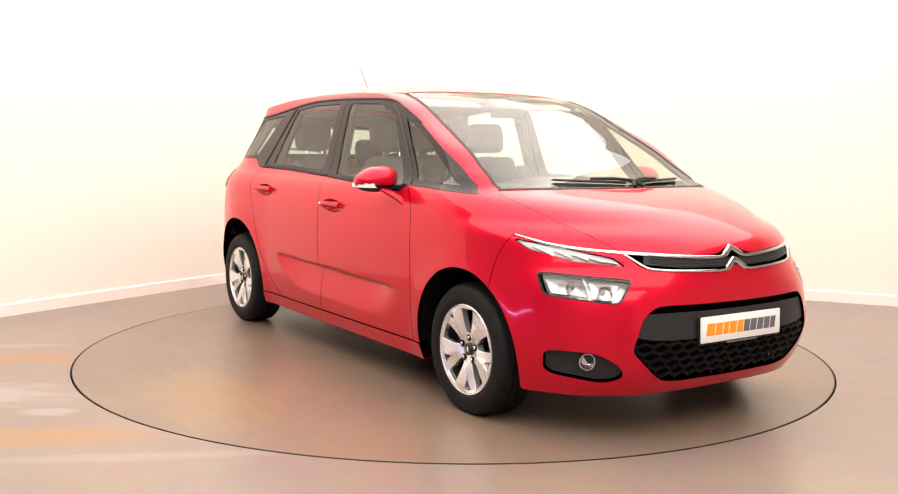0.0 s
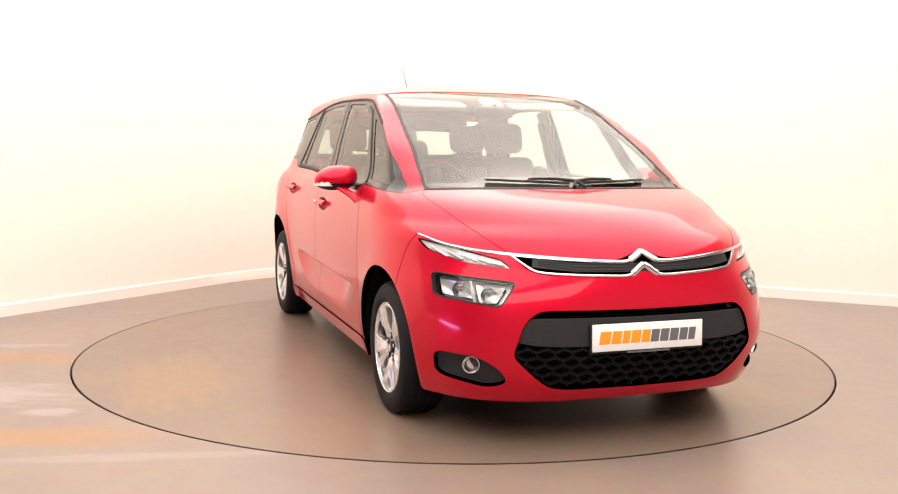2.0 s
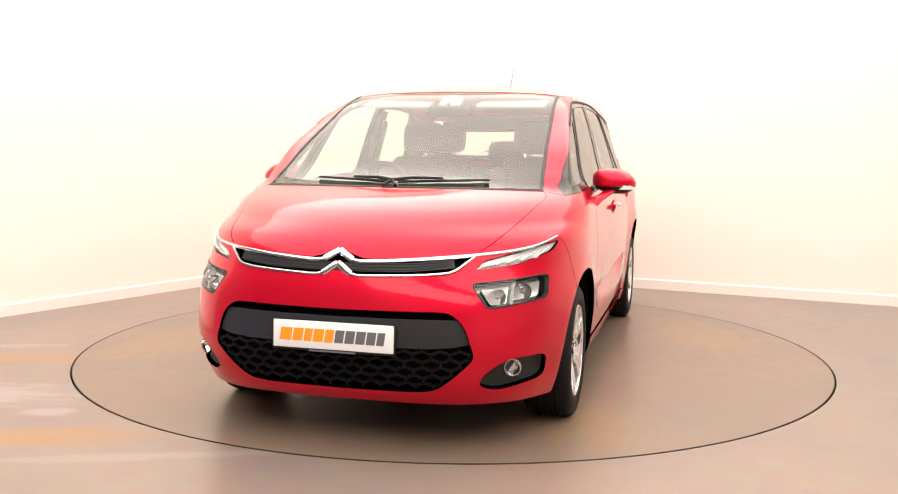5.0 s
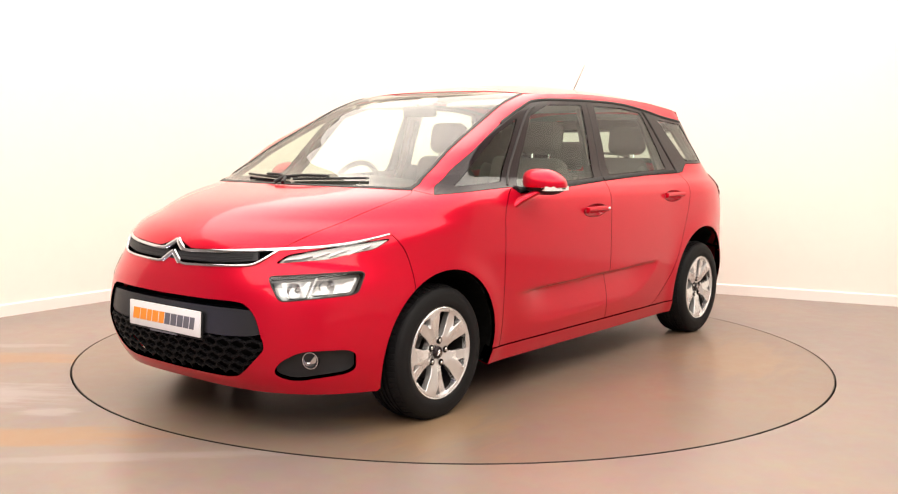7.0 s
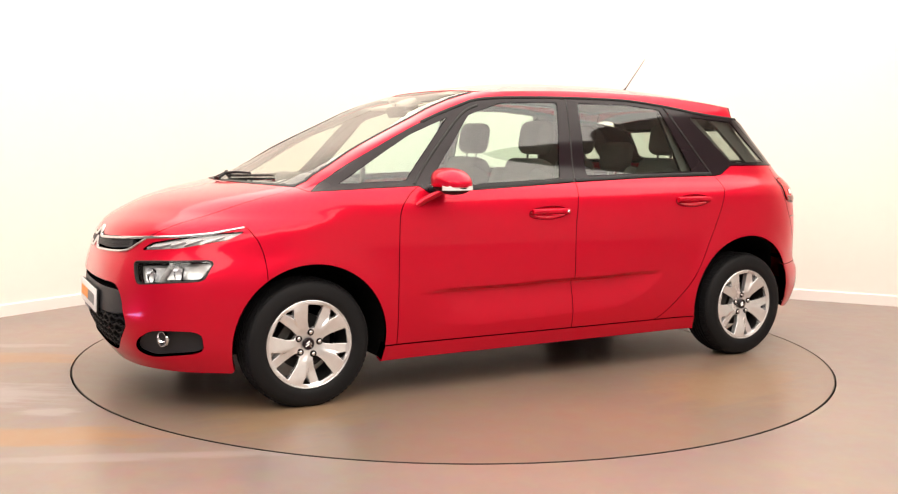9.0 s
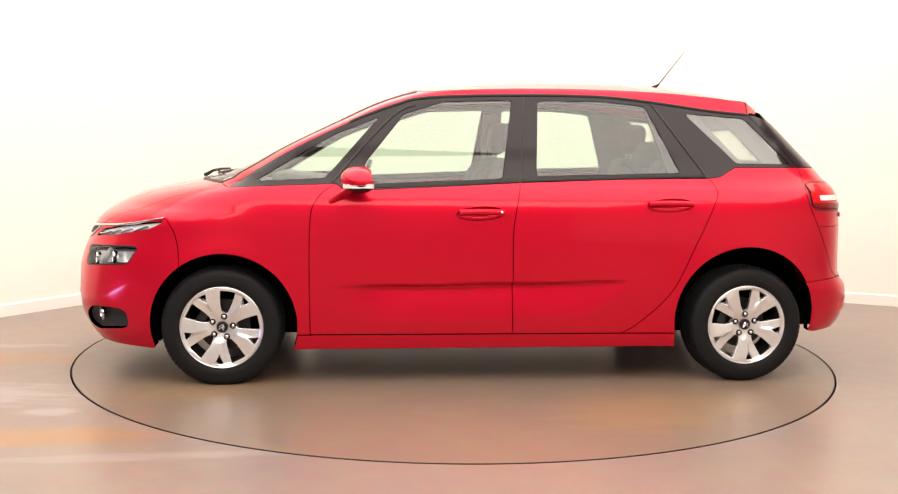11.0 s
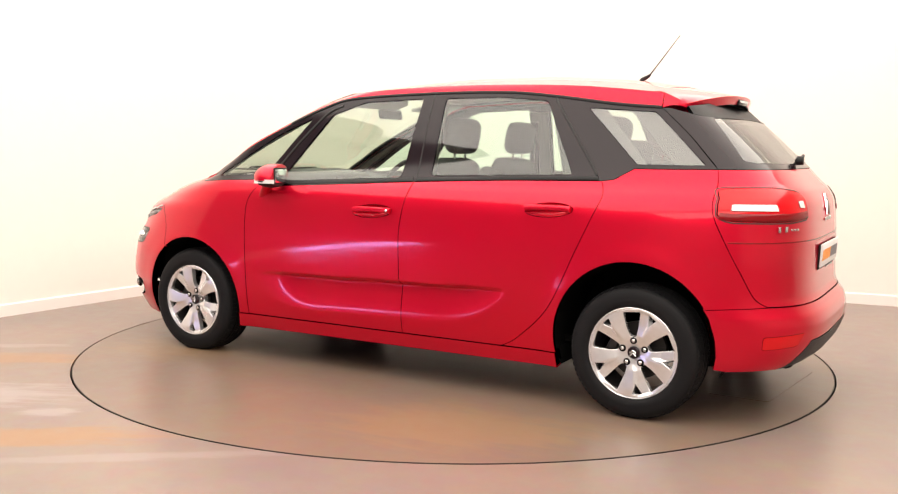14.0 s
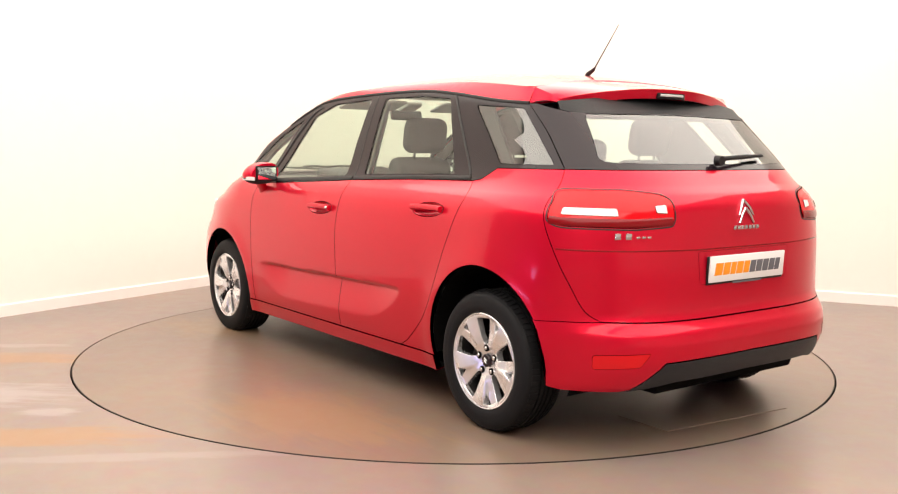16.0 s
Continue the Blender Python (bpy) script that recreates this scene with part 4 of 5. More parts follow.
for sg in (1, -1):
    m = (lambda lp: lp) if sg > 0 else (lambda lp: [(-u, v) for u, v in lp])
    ribbon("windscreen_seal", m(P([(k, a - .008, z) for k, a, z in PILLAR_TOP])), .018, .004, SEAL, car)
# door mirrors
for sg in (1, -1):
    at = pose(.705, .965 * sg, 1.078, 0, 0, 14 * sg)
    bm = bmesh.new()
    bmesh.ops.create_uvsphere(bm, u_segments=40, v_segments=24, radius=1.0)
    for v in bm.verts:
        x, y, z = v.co
        e = lambda t, k: math.copysign(abs(t) ** k, t)
        xx = e(x, .8) * (.084 if x > 0 else .062)
        sx = 1 - .25 * max(0, x)
        if x < 0:
            k = max(math.hypot(y, z), .05) ** -.8
            y, z = y * k, z * k
        z *= 1 - .38 * max(0.0, y * sg) ** 1.5
        v.co = (max(xx, -.054), e(y, .75) * .115 * sx, e(z, .8) * (.070 if z > 0 else .062) * sx - .012 * y * sg)
    low = bm.copy()
    bmesh.ops.bisect_plane(bm, geom=bm.verts[:] + bm.edges[:] + bm.faces[:], plane_co=(0, 0, -.022), plane_no=(0, 0, -1), clear_outer=True)
    bmesh.ops.bisect_plane(low, geom=low.verts[:] + low.edges[:] + low.faces[:], plane_co=(0, 0, -.024), plane_no=(0, 0, 1), clear_outer=True)
    mir = part("door_mirror", bm, RED, car, "red door mirror with black underside", local=at)
    part("lower_shell", low, BLACK_PLASTIC, mir)
    part("mirror_glass", box((-.0565, -.012 * sg, .004), (.006, .140, .074), bevel=.002), MIRROR, mir, "silvered mirror glass")
    part("bezel", box((-.052, -.010 * sg, .003), (.008, .165, .092), bevel=.003), BLACK_PLASTIC, mir)
    bm = bmesh.new()
    bm2 = [(.080, .035), (.062, .075), (.030, .103), (-.02, .116), (-.045, .118)]
    rows = []
    for x, y in bm2:
        rows.append([bm.verts.new((x * 1.02, y * sg * .985, z)) for z in (-.038 + .3 * (.08 - x) * .06, -.016 + .01 * (.08 - x))] + [bm.verts.new((x - .02, (y - .03) * sg, z)) for z in (-.016, -.038)])
    for r0, r1 in zip(rows, rows[1:]):
        for j in range(4):
            bm.faces.new((r0[j], r0[(j + 1) % 4], r1[(j + 1) % 4], r1[j]))
    bm.faces.new(rows[0]), bm.faces.new(rows[-1][::-1])
    part("indicator", bm, LAMP_WHITE, mir, "clear indicator strip", smooth=False)
    bm = bmesh.new()
    add_tube(bm, [(.10, -.125 * sg, -.115), (.075, -.09 * sg, -.085), (.04, -.04 * sg, -.055), (.02, 0, -.03)], .034, 14, .8, flat=.55)
    part("mirror_arm", bm, RED, mir)

# roof spoiler, with a dark underside and the high stop lamp


def spoiler_skin(u, y):
    u, y = np.asarray(u, float), np.asarray(y, float)
    tip = -1.648 + .12 * (np.abs(y) / .64) ** 2.2
    first = -1.400 - .034 * (np.abs(y) / .660) ** 6
    x = first + (tip - first) * u
    top = roof_skin(np.full_like(x, -1.41), y * .99)[..., 2]
    y = y * (1 - .11 * u)
    z = top - .003 - .036 * u - .008 * u * u - .006 * u * (np.abs(y) / .64) ** 2
    return np.stack([x, y, z], -1)


bm = bmesh.new()
us, ys = np.linspace(0, 1, 9), np.linspace(-.660, .660, 35)
uu, yy = np.meshgrid(us, ys, indexing="ij")
topg = spoiler_skin(uu, yy)
thick = (.060 - .018 * uu)[..., None] * np.array([0, 0, 1.0])
botg = topg - thick - np.array([-.012, 0, 0]) * (uu[..., None] > .9)
# the ends drop to the foot of the roof rail and thin out to the tip
end = (np.abs(yy) / .660) ** 10
foot = np.stack([topg[..., 0], topg[..., 1] + np.sign(yy) * .030 * (1 - uu), 1.447 * (1 - uu) + (topg[..., 2] - .022) * uu], -1)
botg = botg * (1 - end[..., None]) + foot * end[..., None]
T = [[bm.verts.new(q) for q in r] for r in topg]
B = [[bm.verts.new(q) for q in r] for r in botg]
nu, ny = len(us), len(ys)
for i in range(nu - 1):
    for j in range(ny - 1):
        bm.faces.new((T[i][j], T[i][j + 1], T[i + 1][j + 1], T[i + 1][j]))
for j in range(ny - 1):
    bm.faces.new((T[-1][j], T[-1][j + 1], B[-1][j + 1], B[-1][j]))
for i in range(nu - 1):
    for jj in (0, -1):
        bm.faces.new((T[i][jj], T[i + 1][jj], B[i + 1][jj], B[i][jj]))
spoiler = part("spoiler", bm, RED, car, "red roof spoiler over the rear window")
bm = bmesh.new()
B = [[bm.verts.new(q + np.array([0, 0, .002])) for q in r] for r in botg]
for i in range(nu - 1):
    for j in range(ny - 1):
        bm.faces.new((B[i][j], B[i + 1][j], B[i + 1][j + 1], B[i][j + 1]))
part("underside", bm, BLACK_PLASTIC, spoiler)
part("stop_lamp", box((-1.636, 0, 1.497), (.022, .19, .030), (0, 0, 0), .006), BLACK_GLOSS, spoiler, "high stop lamp with a silver lens")
part("stop_lamp_lens", box((-1.645, 0, 1.500), (.012, .16, .012), (0, 0, 0), .003), LAMP_GREY, spoiler)

def rear_y(x, z):
    """How far out from the middle the tail's rounded corner is at x."""
    u = min(1.0, (TAIL_ROOT(z) - x) / (TAIL_ROOT(z) - TAIL(z)))
    return float(WIDE(z) * (1 - u ** TAIL_POW) ** (1 / TAIL_POW))


def lamp_outline(grow):
    g = grow
    edge = [("r", rear_y(x + g, z), z + dz) for x, z, dz in ((-1.732, 1.083, g), (-1.735, 1.050, 0), (-1.738, 1.015, 0), (-1.741, .985, 0), (-1.745, .958, -g), (-1.80, .936, -g))]
    return P(rounded(edge + [("r", .62, .932 - g), ("r", .455 - g, .942 - g), ("r", .438 - g, .97), ("r", .436 - g, 1.045), ("r", .47, 1.066 + g), ("r", .62, 1.083 + g)], .022))


# tail lamps and tailgate trim
for sg in (1, -1):
    m = (lambda lp: lp) if sg > 0 else (lambda lp: [(6 - u, v) for u, v in lp])
    tail = panel("tail_lamp", [m(lamp_outline(0.0))], LAMP_RED, car, offset=0.004, lip=0.006, depth=0.02, gap=0.001, label="red tail lamp with clear reversing window")
    ribbon("dark_band", m(P([("r", rear_y(-1.757, .962), .962), ("r", rear_y(-1.81, .957), .957), ("r", .62, .954), ("r", .455, .960)])), .034, .007, LAMP_GROOVE_RED, tail, base=.001)
    panel("reversing_lamp", [m(P(rounded([("r", rear_y(-1.80, 1.012), 1.012), ("r", rear_y(-1.80, .984), .984), ("r", .68, .981), ("r", .68, 1.011)], .006)))], LAMP_WHITE, tail, offset=0.0066, lip=0.001, depth=0.002, gap=0)
    panel("indicator", [m(P(rounded([("r", .530, 1.022), ("r", .530, .994), ("r", .478, .990), ("r", .478, 1.024)], .006)))], LAMP_WHITE, tail, offset=0.0066, lip=0.001, depth=0.002, gap=0)
    rim_lamp = m(lamp_outline(.004))
    ribbon("lamp_seal", rim_lamp + rim_lamp[:1], .006, .0012, SEAL, tail, ends=False, base=-.004)
    rf = panel("rear_reflector", [m(P(rounded([("r", .785, .430), ("r", .595, .438), ("r", .635, .378), ("r", .78, .368)], .012)))], LAMP_RED, car, offset=0.001, gap=0, lip=0.002, depth=.004, label="red bumper reflector")
# a dark red strip paints the shade in the tailgate's crease
crease = P([("x", -1.80, .845), ("r", .55, .842), ("r", .3, .838), ("r", .0, .838)])
ribbon("tailgate_groove", crease + [(6 - u, v) for u, v in crease[::-1]], .006, .0008, LAMP_GROOVE_RED, tailgate)
panel("plate_recess", [P(rounded([("r", .315, .830), ("r", -.315, .830), ("r", -.30, .690), ("r", .30, .690)], .02))], RED, tailgate, offset=0.0006, gap=0, lip=0.001, depth=0.002, bulge=-0.018, step=0.014)
# chevron badge and lettering bars on the tailgate
for dz in (0.0, -.034):
    for sg in (1, -1):
        a, b, c = (on_skin("r", y, z, .006)[0] for y, z in ((.001, 1.036 + dz), (.030, 1.004 + dz), (.048, .972 + dz)))
        bm = add_tube(bmesh.new(), [(q.x, q.y * sg, q.z) for q in (a, b, c)], .0068, 8, .8)
        part("badge", bm, CHROME, tailgate, "chrome chevron badge")
bar_p, _ = on_skin("r", 0.0, .921, .004)
for i in range(7):
    part("badge_bar", box((bar_p.x, .078 - .026 * i, bar_p.z), (.006, .018, .018), bevel=.003), CHROME, tailgate)
for yy, w in ((.69, .028), (.652, .028), (.615, .018), (.592, .018), (.569, .018)):
    p, n = on_skin("r", yy, .902, .004)
    part("badge_bar", box((0, 0, 0), (.006, w, .026 if w > .02 else .010), bevel=.003), CHROME, tailgate, local=Matrix.Translation(p) @ pose(0, 0, -.004 if w < .02 else 0, 0, 0, 180 - 12))

# aerial
bm = add_tube(bmesh.new(), [(-1.09, 0, 1.614), (-1.10, 0, 1.630), (-1.135, 0, 1.648), (-1.145, 0, 1.658)], .016, 12, .35)
aerial = part("aerial", bm, BLACK_PLASTIC, car, "black roof aerial with a thin rod")
part("rod", add_tube(bmesh.new(), [(-1.14, 0, 1.652), (-1.22, 0, 1.755), (-1.300, 0, 1.858)], .0036, 6, .5), BLACK_PLASTIC, aerial)

# wipers
for y0, y1 in ((.04, -.41), (-.02, .45)):
    lay = lambda t, z, off: on_skin("f", y0 + (y1 - y0) * t, z, off)[0]
    w = part("wiper", add_tube(bmesh.new(), [lay(0, 1.058, .012), lay(.06, 1.066, .030), lay(.25, 1.072, .034), lay(.55, 1.080, .026)], .010, 8, .6), BLACK_PLASTIC, car, "black windscreen wiper")
    part("blade", add_tube(bmesh.new(), [lay(t, 1.071 + .016 * t, .013) for t in (.10, .3, .5, .7, .85, 1.0)], .008, 6, .7), SEAL, w)
cowl_strip = two_sided(P([("f", .0, 1.063), ("f", .3, 1.062), ("f", .55, 1.059), ("f", .700, 1.054)]))
ribbon("cowl", cowl_strip, .030, .003, BLACK_PLASTIC, car, base=-.02)
pa, pb = (on_skin("r", y, z, .02)[0] for y, z in ((.02, 1.190), (-.36, 1.215)))
wr = part("rear_wiper", add_tube(bmesh.new(), [pa, pa + Vector((-.012, -.06, .012)), pb], .014, 8, .55), BLACK_PLASTIC, car, "black rear wiper")
part("pivot", add_lathe(bmesh.new(), [(.001, -.03), (.022, -.03), (.024, 0), (.001, .004)], 18, "x", tuple(pa)), BLACK_PLASTIC, wr)

# ---- wheels ----
RIM_R = .212


def dish(x, z):
    x, z = np.asarray(x, float), np.asarray(z, float)
    r = np.hypot(x, z)
    y = .030 - .030 * np.clip(1 - r / .15, 0, 1) ** 1.3 + .006 * np.clip((r - .15) / .05, 0, 1)
    spoke = np.abs(np.mod(np.degrees(np.arctan2(x, z)) - 36, 72) - 36) / 36
    y = y + (.011 * spoke - .0045) * np.clip((r - .055) / .03, 0, 1) * np.clip((.203 - r) / .03, 0, 1)
    # in each pair the narrow branch lies lower than the broad spoke
    turn = np.mod(-np.degrees(np.arctan2(x, z)), 72)
    branch = np.clip((turn - 4) / 5, 0, 1) * np.clip((31 - turn) / 5, 0, 1)
    y = y - .010 * branch * np.clip((r - .085) / .05, 0, 1) * np.clip((.206 - r) / .015, 0, 1)
    return np.stack([x, y, z], -1)


def polar(pts):
    return [(-r * math.sin(radians(a)), r * math.cos(radians(a))) for r, a in pts]


def round_loop(pts, r):
    q = rounded([("p", *v) for v in pts], r)
    return [(a, b) for _, a, b in q]


def build_wheel():
    hub = new("wheel")
    hub.parent = car
    tagged(hub, "silver five-spoke alloy wheel with a black tyre")
    prof = [(.214, -.098), (.222, -.104), (.250, -.112), (.285, -.110), (.301, -.098), (.308, -.080), (.3135, -.045)]
    for y in (-.040, -.012, .012, .040):
        prof += [(.3140, y - .006), (.3065, y - .005), (.3065, y + .005), (.3140, y + .006)]
    prof += [(.3135, .045), (.308, .080), (.301, .096), (.297, .101), (.285, .108), (.262, .1125), (.250, .1115), (.246, .1125), (.230, .108), (.218, .103), (.214, .098)]
    bm = add_lathe(bmesh.new(), prof, 96, "y", closed=True)
    tyre = part("tyre", bm, RUBBER, hub, "black rubber tyre")
    bm = bmesh.new()
    for k in range(72):
        for sgn in (1, -1):
            a = k * math.tau / 72
            c = pose(0, 0, 0, 0, math.degrees(a), 0)
            r = bmesh.ops.create_cube(bm, size=1.0, matrix=c @ pose(0, .068 * sgn, .3088, 0 + sgn * -14, 0, 0) @ Matrix.Diagonal((.018, .036, .010, 1)))
    tagged(part("tread", bm, RUBBER, tyre, smooth=False), kind="stuff")
    bm = add_lathe(bmesh.new(), [(.2145, .095), (.2145, .1035), (.212, .1055), (.2085, .104), (.206, .092), (.200, .07)], 80, "y")
    rim = part("rim", bm, ALLOY, hub, "silver rim edge")
    # the barrel's dark colour stands in for shade inside the rim
    bm = add_lathe(bmesh.new(), [(.200, .07), (.196, .05), (.190, -.05), (.198, -.09), (.214, -.098)], 64, "y")
    part("barrel", bm, ALLOY_DARK, rim, "dark rim barrel dusted by the brakes")
    loops = [polar([(.2075, i * 5) for i in range(72)])]
    for k in range(5):
        a = k * 72
        loops.append(round_loop(polar([(.074, a - 9), (.112, a - 14), (.194, a - 13), (.194, a + 10.5), (.110, a + 11), (.074, a + 9)]), .009))
        loops.append(round_loop(polar([(.142, a + 30.0), (.193, a + 23.5), (.193, a + 36.0)]), .004))
    sp = panel("spokes", loops, ALLOY, hub, surf=dish, ratio=1.0, step=.007, gap=0, lip=.004, depth=.030, inner=lambda p: p - np.array([0, 1.0, 0]), label="twin-fork silver spokes")
    sp.matrix_local = pose(0, .067, 0)
    for k in range(5):
        a = radians(k * 72)
        bm = add_lathe(bmesh.new(), [(.0085, .0), (.0085, .008), (.006, .010), (.001, .010)], 12, "y")
        # a flat black disc paints the shade of each bolt's recess
        part("bolt_hole", add_lathe(bmesh.new(), [(.0165, .0), (.0165, .0035), (.001, .0035)], 14, "y"), DARK, hub, local=pose(.056 * math.sin(a), .0795, .056 * math.cos(a)))
        part("wheel_bolt", bm, SATIN, hub, local=pose(.056 * math.sin(a), .079, .056 * math.cos(a)))
    cap = part("hub_cap", add_lathe(bmesh.new(), [(.029, .0), (.029, .012), (.025, .017), (.001, .018)], 32, "y"), BLACK_GLOSS, hub, "black hub cap with a silver chevron", local=pose(0, .072, 0))
    for dz in (.006, -.007):
        part("chevron", add_tube(bmesh.new(), [(-.014, .019, dz - .007), (0, .019, dz + .007), (.014, .019, dz - .007)], .003, 6), SATIN, cap)
    part("brake_disc", add_lathe(bmesh.new(), [(.001, .030), (.060, .030), (.062, .012), (.135, .012), (.137, .004), (.137, -.012), (.001, -.012)], 64, "y"), ALLOY_DARK, hub, "grey steel brake disc")
    part("caliper", box((.105, .012, .045), (.05, .07, .13), (0, -25, 0), .012), ALLOY_DARK, hub)
    return hub


first_wheel = build_wheel()
first_wheel.matrix_local = pose(1.406, .774, .305, 0, -11, 0)
for x, y, z, t in ((-1.395, .798, .312, 2), (1.406, -.774, .305, -2), (-1.395, -.798, .312, -3)):
    copy_thing(first_wheel, pose(x, y, z, 0, 0, 180 if y < 0 else 0) @ pose(0, 0, 0, 0, t, 0))

# wheel wells, floor and engine, all dark
for cx, cz, r in ((1.395, .315, .385), (-1.385, .350, .395)):
    for sg in (1, -1):
        bm = bmesh.new()
        rows = []
        for i in range(31):
            a = radians(-22 + 224 * i / 30)
            rows.append([bm.verts.new((cx + r * math.cos(a), y * sg, max(.205, cz + r * math.sin(a)))) for y in (min(.880, WIDE(max(.2, cz + r * math.sin(a))) * (1 - .9 * max(0, abs(cx + r * math.cos(a)) - 1.60)) - .012), .50)])
        for r0, r1 in zip(rows, rows[1:]):
            bm.faces.new((r0[0], r0[1], r1[1], r1[0]))
        bm.faces.new([q[1] for q in rows])
        part("wheel_well", bm, DARK, car, "black wheel arch liner", smooth=False)
bm = add_box(bmesh.new(), (0.0, 0, .245), (2.02, 1.66, .10), bevel=.02)
part("underbody", bm, DARK, car)
part("underbody", box((1.55, 0, .27), (1.05, .98, .14), bevel=.03), DARK, car)
part("underbody", box((-1.50, 0, .30), (1.06, .98, .14), bevel=.03), DARK, car)
part("engine", box((1.58, 0, .55), (.92, .98, .52), bevel=.05), DARK, car)
part("silencer", add_tube(bmesh.new(), [(-1.80, .32, .28), (-1.80, -.32, .28)], .085, 16), DARK, car)

# ---- cabin ----
for sg in (1, -1):
    m = (lambda lp: lp) if sg > 0 else (lambda lp: [(-u, v) for u, v in lp])
    panel("door_card", [m(P([("x", .96, .30), ("x", .96, .76), ("x", 1.15, .80), ("x", 1.15, .98), ("x", .85, 1.035), ("x", -1.15, 1.075), ("x", -1.3, 1.13), ("x", -1.66, 1.13), ("x", -1.66, .84), ("x", -1.0, .80), ("x", -.95, .30), ("x", .96, .30)]))], DASH, car, offset=-0.055, gap=0, label="charcoal inner door trim")
    pil = P([("x", -.13, 1.06), ("x", -.125, 1.50), ("x", -.255, 1.50), ("x", -.235, 1.06), ("x", -.13, 1.06)])
    panel("inner_pillar", [m(pil)], LINING, car, offset=-0.030, gap=0, label="pale cloth-lined door pillar")
    pil = P([("x", -.98, 1.10), ("x", -.86, 1.48), ("x", -1.15, 1.455), ("x", -1.43, 1.15), ("x", -.98, 1.10)])
    panel("inner_pillar", [m(pil)], DASH, car, offset=-0.030, gap=0)
    pil = P([("x", -1.27, 1.450), ("x", -1.55, 1.16), ("x", -1.70, 1.15), ("x", -1.43, 1.435), ("x", -1.27, 1.450)])
    panel("inner_pillar", [m(pil)], DASH, car, offset=-0.030, gap=0)
    pil = P(RAIL_LOW[:KNEE]) + P([q for q in RAIL_TOP[:KNEE][::-1]])
    panel("inner_pillar", [m(pil)], LINING, car, offset=-0.022, gap=0)
panel("headliner", [HEADER[1:-1] + edge_l + [(-1.40, .55), (-1.40, -.55)] + [(x, -y) for x, y in edge_l[::-1]]], LINING, car, surf=roof_skin, ratio=1.0, offset=-0.0045, gap=0.001, depth=0.014, open_rim=True, label="pale cloth headliner")
part("cabin_floor", box((-.30, 0, .315), (2.5, 1.5, .03)), DARK, car)
part("load_cover", box((-1.60, 0, 1.02), (.55, 1.30, .02), bevel=.008), DASH, car, "charcoal luggage cover")
part("rear_panel", box((-1.90, 0, .82), (.04, 1.00, .52), (0, 0, 0), .02), DASH, car)
bm = add_box(bmesh.new(), (1.18, 0, .93), (.62, 1.46, .20), (0, -4, 0), .07, 4)
dash = part("dashboard", bm, DASH, car, "charcoal dashboard with a raised binnacle")
part("binnacle", box((1.05, 0, 1.045), (.30, .62, .09), (0, -6, 0), .035, 3), DASH, dash)
part("binnacle", box((1.0, -.37, 1.03), (.22, .40, .06), (0, -6, 0), .025, 3), DASH, dash)
part("centre_screen", box((.885, 0, 1.01), (.02, .26, .10), (0, -18, 0), .006), BLACK_GLOSS, dash)
part("console", box((.45, 0, .52), (.95, .26, .36), bevel=.04), DASH, car)
wheel_at = pose(.72, -.37, .985, 0, 64, 0)
bm = bmesh.new()
rings = []
for i in range(40):
    a = i * math.tau / 40
    c = Vector((.188 * math.cos(a), .188 * math.sin(a), 0))
    d = c.normalized()
    rings.append([bm.verts.new(c + d * .016 * math.cos(b) + Vector((0, 0, .016 * math.sin(b)))) for b in [j * math.tau / 10 for j in range(10)]])
for i in range(40):
    for j in range(10):
        bm.faces.new((rings[i][j], rings[i][(j + 1) % 10], rings[(i + 1) % 40][(j + 1) % 10], rings[(i + 1) % 40][j]))
sw = part("steering_wheel", bm, BLACK_PLASTIC, car, "black steering wheel on the right-hand side", local=wheel_at)
part("boss", box((0, 0, -.01), (.15, .16, .05), bevel=.02), BLACK_PLASTIC, sw)
for a in (90, -90, 0):
    part("wheel_spoke", box((.12 * math.cos(radians(a)), .12 * math.sin(radians(a)), -.005), (.13, .035, .016), (0, 0, a), .006), SATIN if a else BLACK_PLASTIC, sw)
part("column", add_tube(bmesh.new(), [(.74, -.37, .975), (1.0, -.37, .87)], .045, 12), BLACK_PLASTIC, car)


def seat_back(bm, w, h, d):
    """An upholstered back: rounded slab with side bolsters, leaning rearwards."""
    add_box(bm, (0, 0, h / 2), (d, w * .74, h), bevel=d * .38, seg=4)
    for s in (1, -1):
        add_box(bm, (.025, s * w * .40, h * .45), (d * 1.15, w * .20, h * .86), (0, 0, s * 8), bevel=d * .36, seg=4)
    return bm


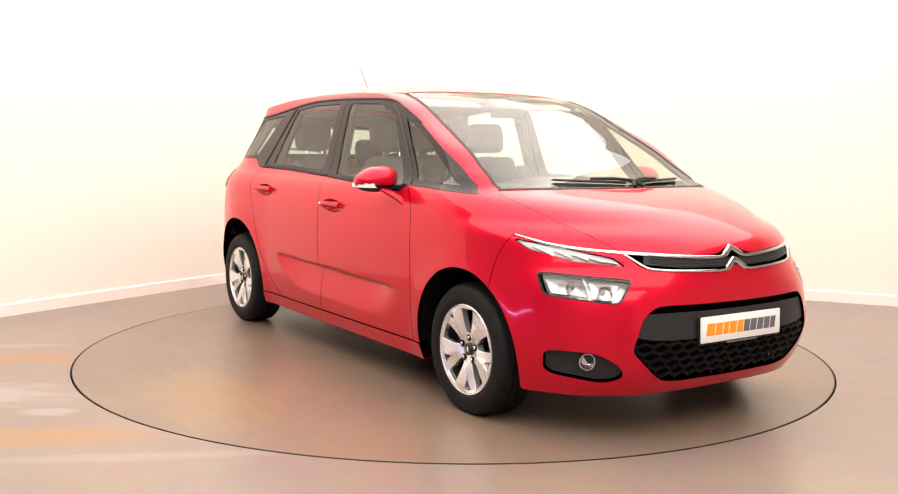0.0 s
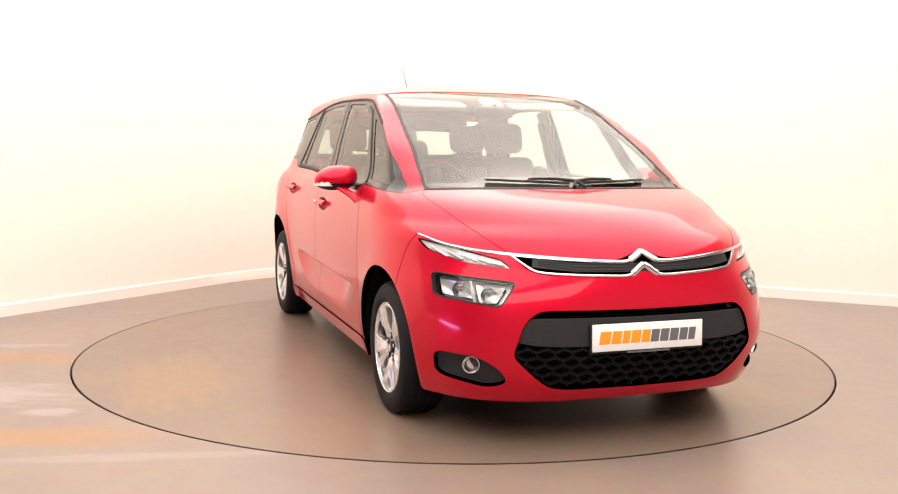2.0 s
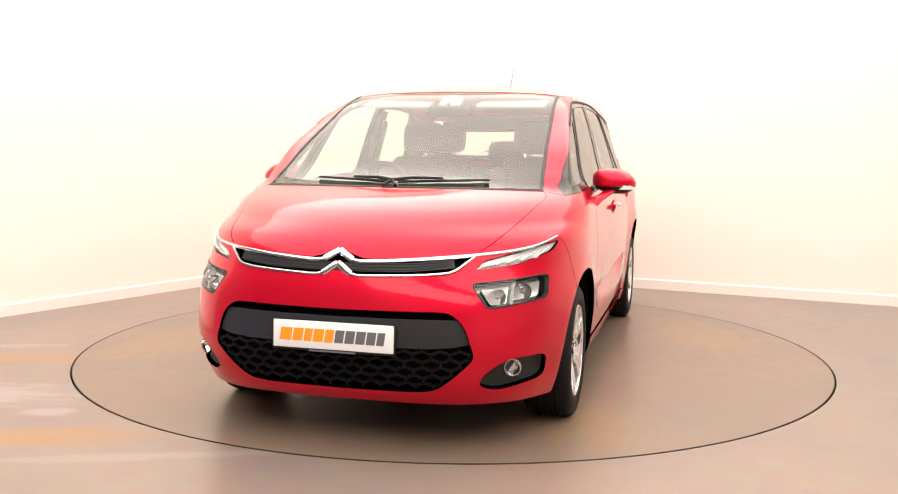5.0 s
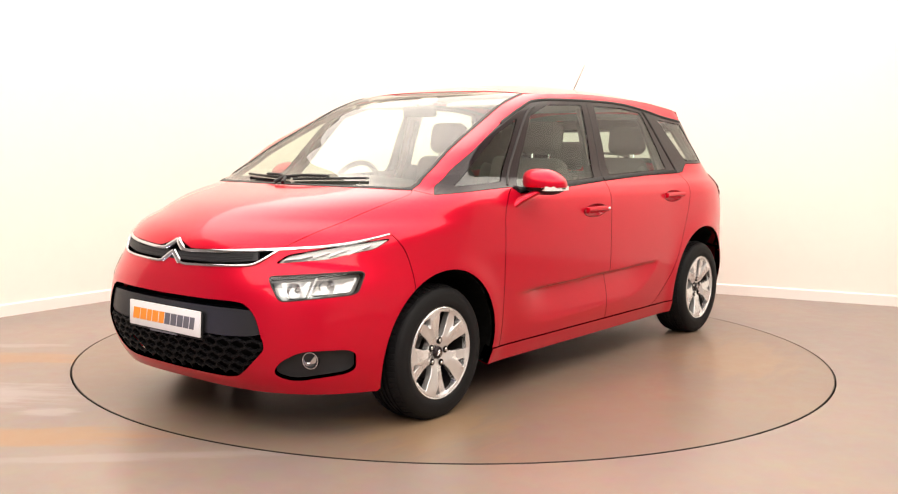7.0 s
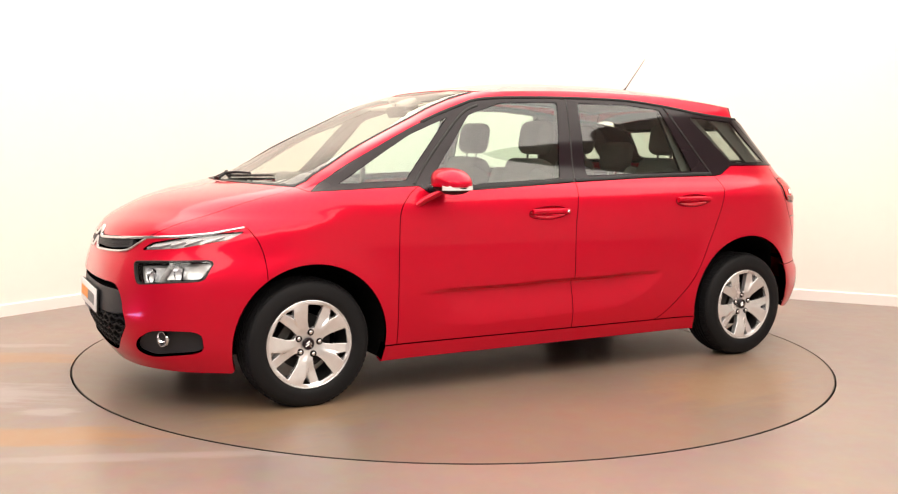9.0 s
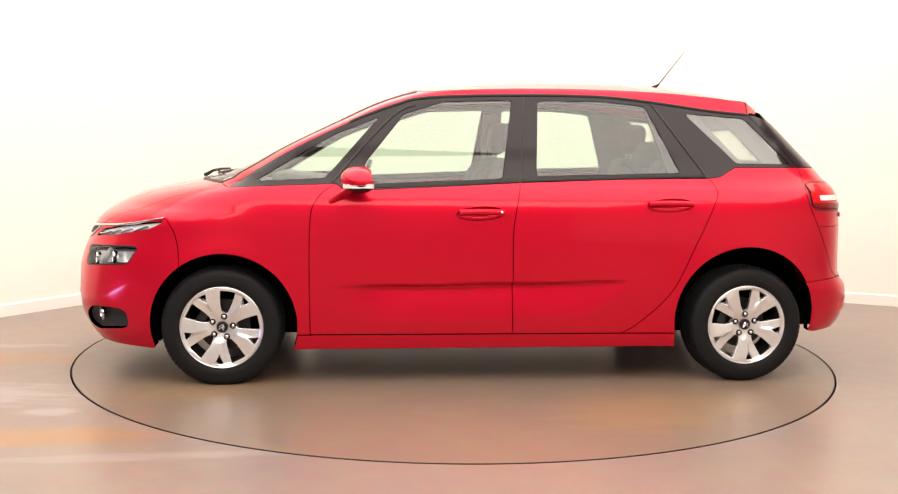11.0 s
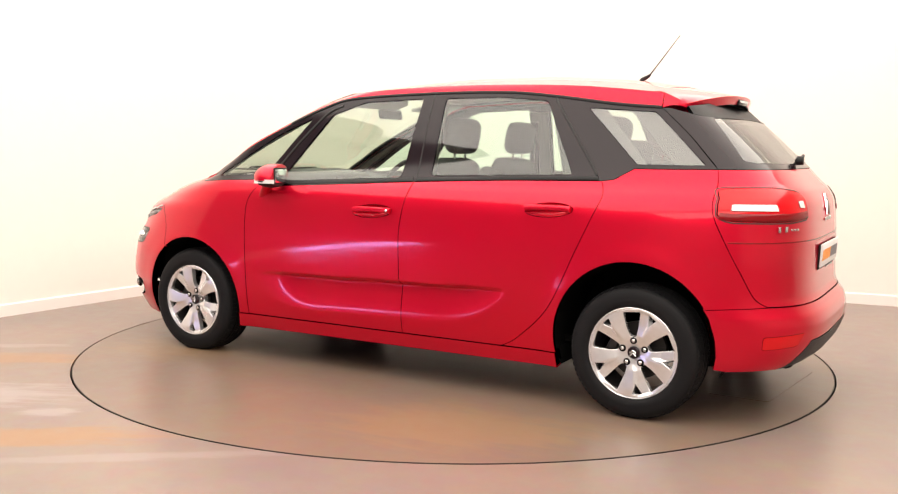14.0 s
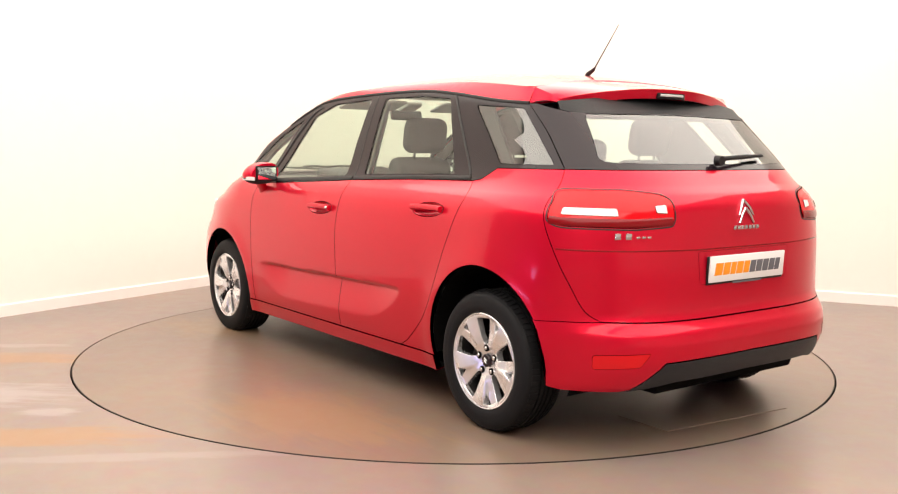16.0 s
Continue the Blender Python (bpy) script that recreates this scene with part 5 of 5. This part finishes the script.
def seat(x, y, w, h, front=True):
    st = part("front_seat" if front else "rear_seat", box((0, 0, 0), (.52, w, .17), (0, -6, 0), .06, 4), SEAT, car, "dark grey cloth seat with headrest", local=pose(x, y, .60 if front else .64))
    part("backrest", seat_back(bmesh.new(), w, h, .15), SEAT, st, local=pose(-.24, 0, .02, 0, -20, 0))
    hr = part("headrest", box((0, 0, 0), (.115, .27, .20), (0, 0, 0), .055, 5), SEAT, st, local=pose(-.24 - math.sin(radians(18)) * (h + .15), 0, .02 + math.cos(radians(18)) * (h + .13), 0, -10, 0))
    for s in (1, -1):
        part("headrest_post", add_tube(bmesh.new(), [(0, s * .06, -.16), (0, s * .06, 0)], .007, 8), CHROME, hr)


for y in (.37, -.37):
    seat(.28, y, .52, .60)
for y in (.46, 0, -.46):
    seat(-.66, y, .45, .56 if y else .44, False)
part("seat_belt", box((0, 0, 0), (.006, .045, .46), (14, -4, 0)), DASH, car, local=pose(-.165, .690, 1.20, 0, 0, 0))
part("seat_belt", box((0, 0, 0), (.006, .045, .46), (-14, -4, 0)), DASH, car, local=pose(-.165, -.690, 1.20, 0, 0, 0))
im = part("interior_mirror", box((.545, 0, 1.455), (.03, .24, .065), (0, 12, 0), .014, 3), BLACK_PLASTIC, car, "black interior mirror")
part("mirror_foot", add_tube(bmesh.new(), [(.545, 0, 1.480), (.555, 0, 1.505)], .012, 8), BLACK_PLASTIC, im)
part("sensor_box", box((.50, 0, 1.508), (.12, .12, .03), (0, 20, 0), .012, 3), LINING, car)
for y in (.36, -.36):
    part("sun_visor", box((.40, y * .95, 1.505), (.17, .40, .02), (0, 14, 0), .008), LINING, car)

for ob in car.children_recursive:
    # clear panes let the daylight in
    if ob.type == "MESH" and ob.data.materials[0] in (SCREEN, PANE, PRIVACY, LAMP_CLEAR):
        ob.visible_shadow = False
# fuel flap on the right rear wing: a dark red ring for its groove's shade
flap = [(-u, v) for u, v in P(ellipse("x", -1.50, .985, .085, .080, 40))]
ribbon("fuel_flap", flap, .004, .0006, LAMP_GROOVE_RED, car, ends=False, label="round fuel flap groove")

# ---- what moves: the turntable turns and carries the car round ----
PARK = pose(-0.111, 0.075, 0.001)


def motions():
    turns = [(0, -56.09), (0.5, -57.21), (1.0, -59.94), (1.5, -64.2), (2.0, -70.07)]
    turns += [(t, -46.827 - 11.623 * t) for t in (2.5, 3, 4, 5, 6, 7, 8, 9, 10, 11, 12, 13, 14, 15, 16)]
    walk(car, [(t, pose(0, 0, 0, 0, 0, a) @ PARK) for t, a in turns])
    walk(turntable, [(t, pose(0, 0, 0, 0, 0, a)) for t, a in turns])


motions()
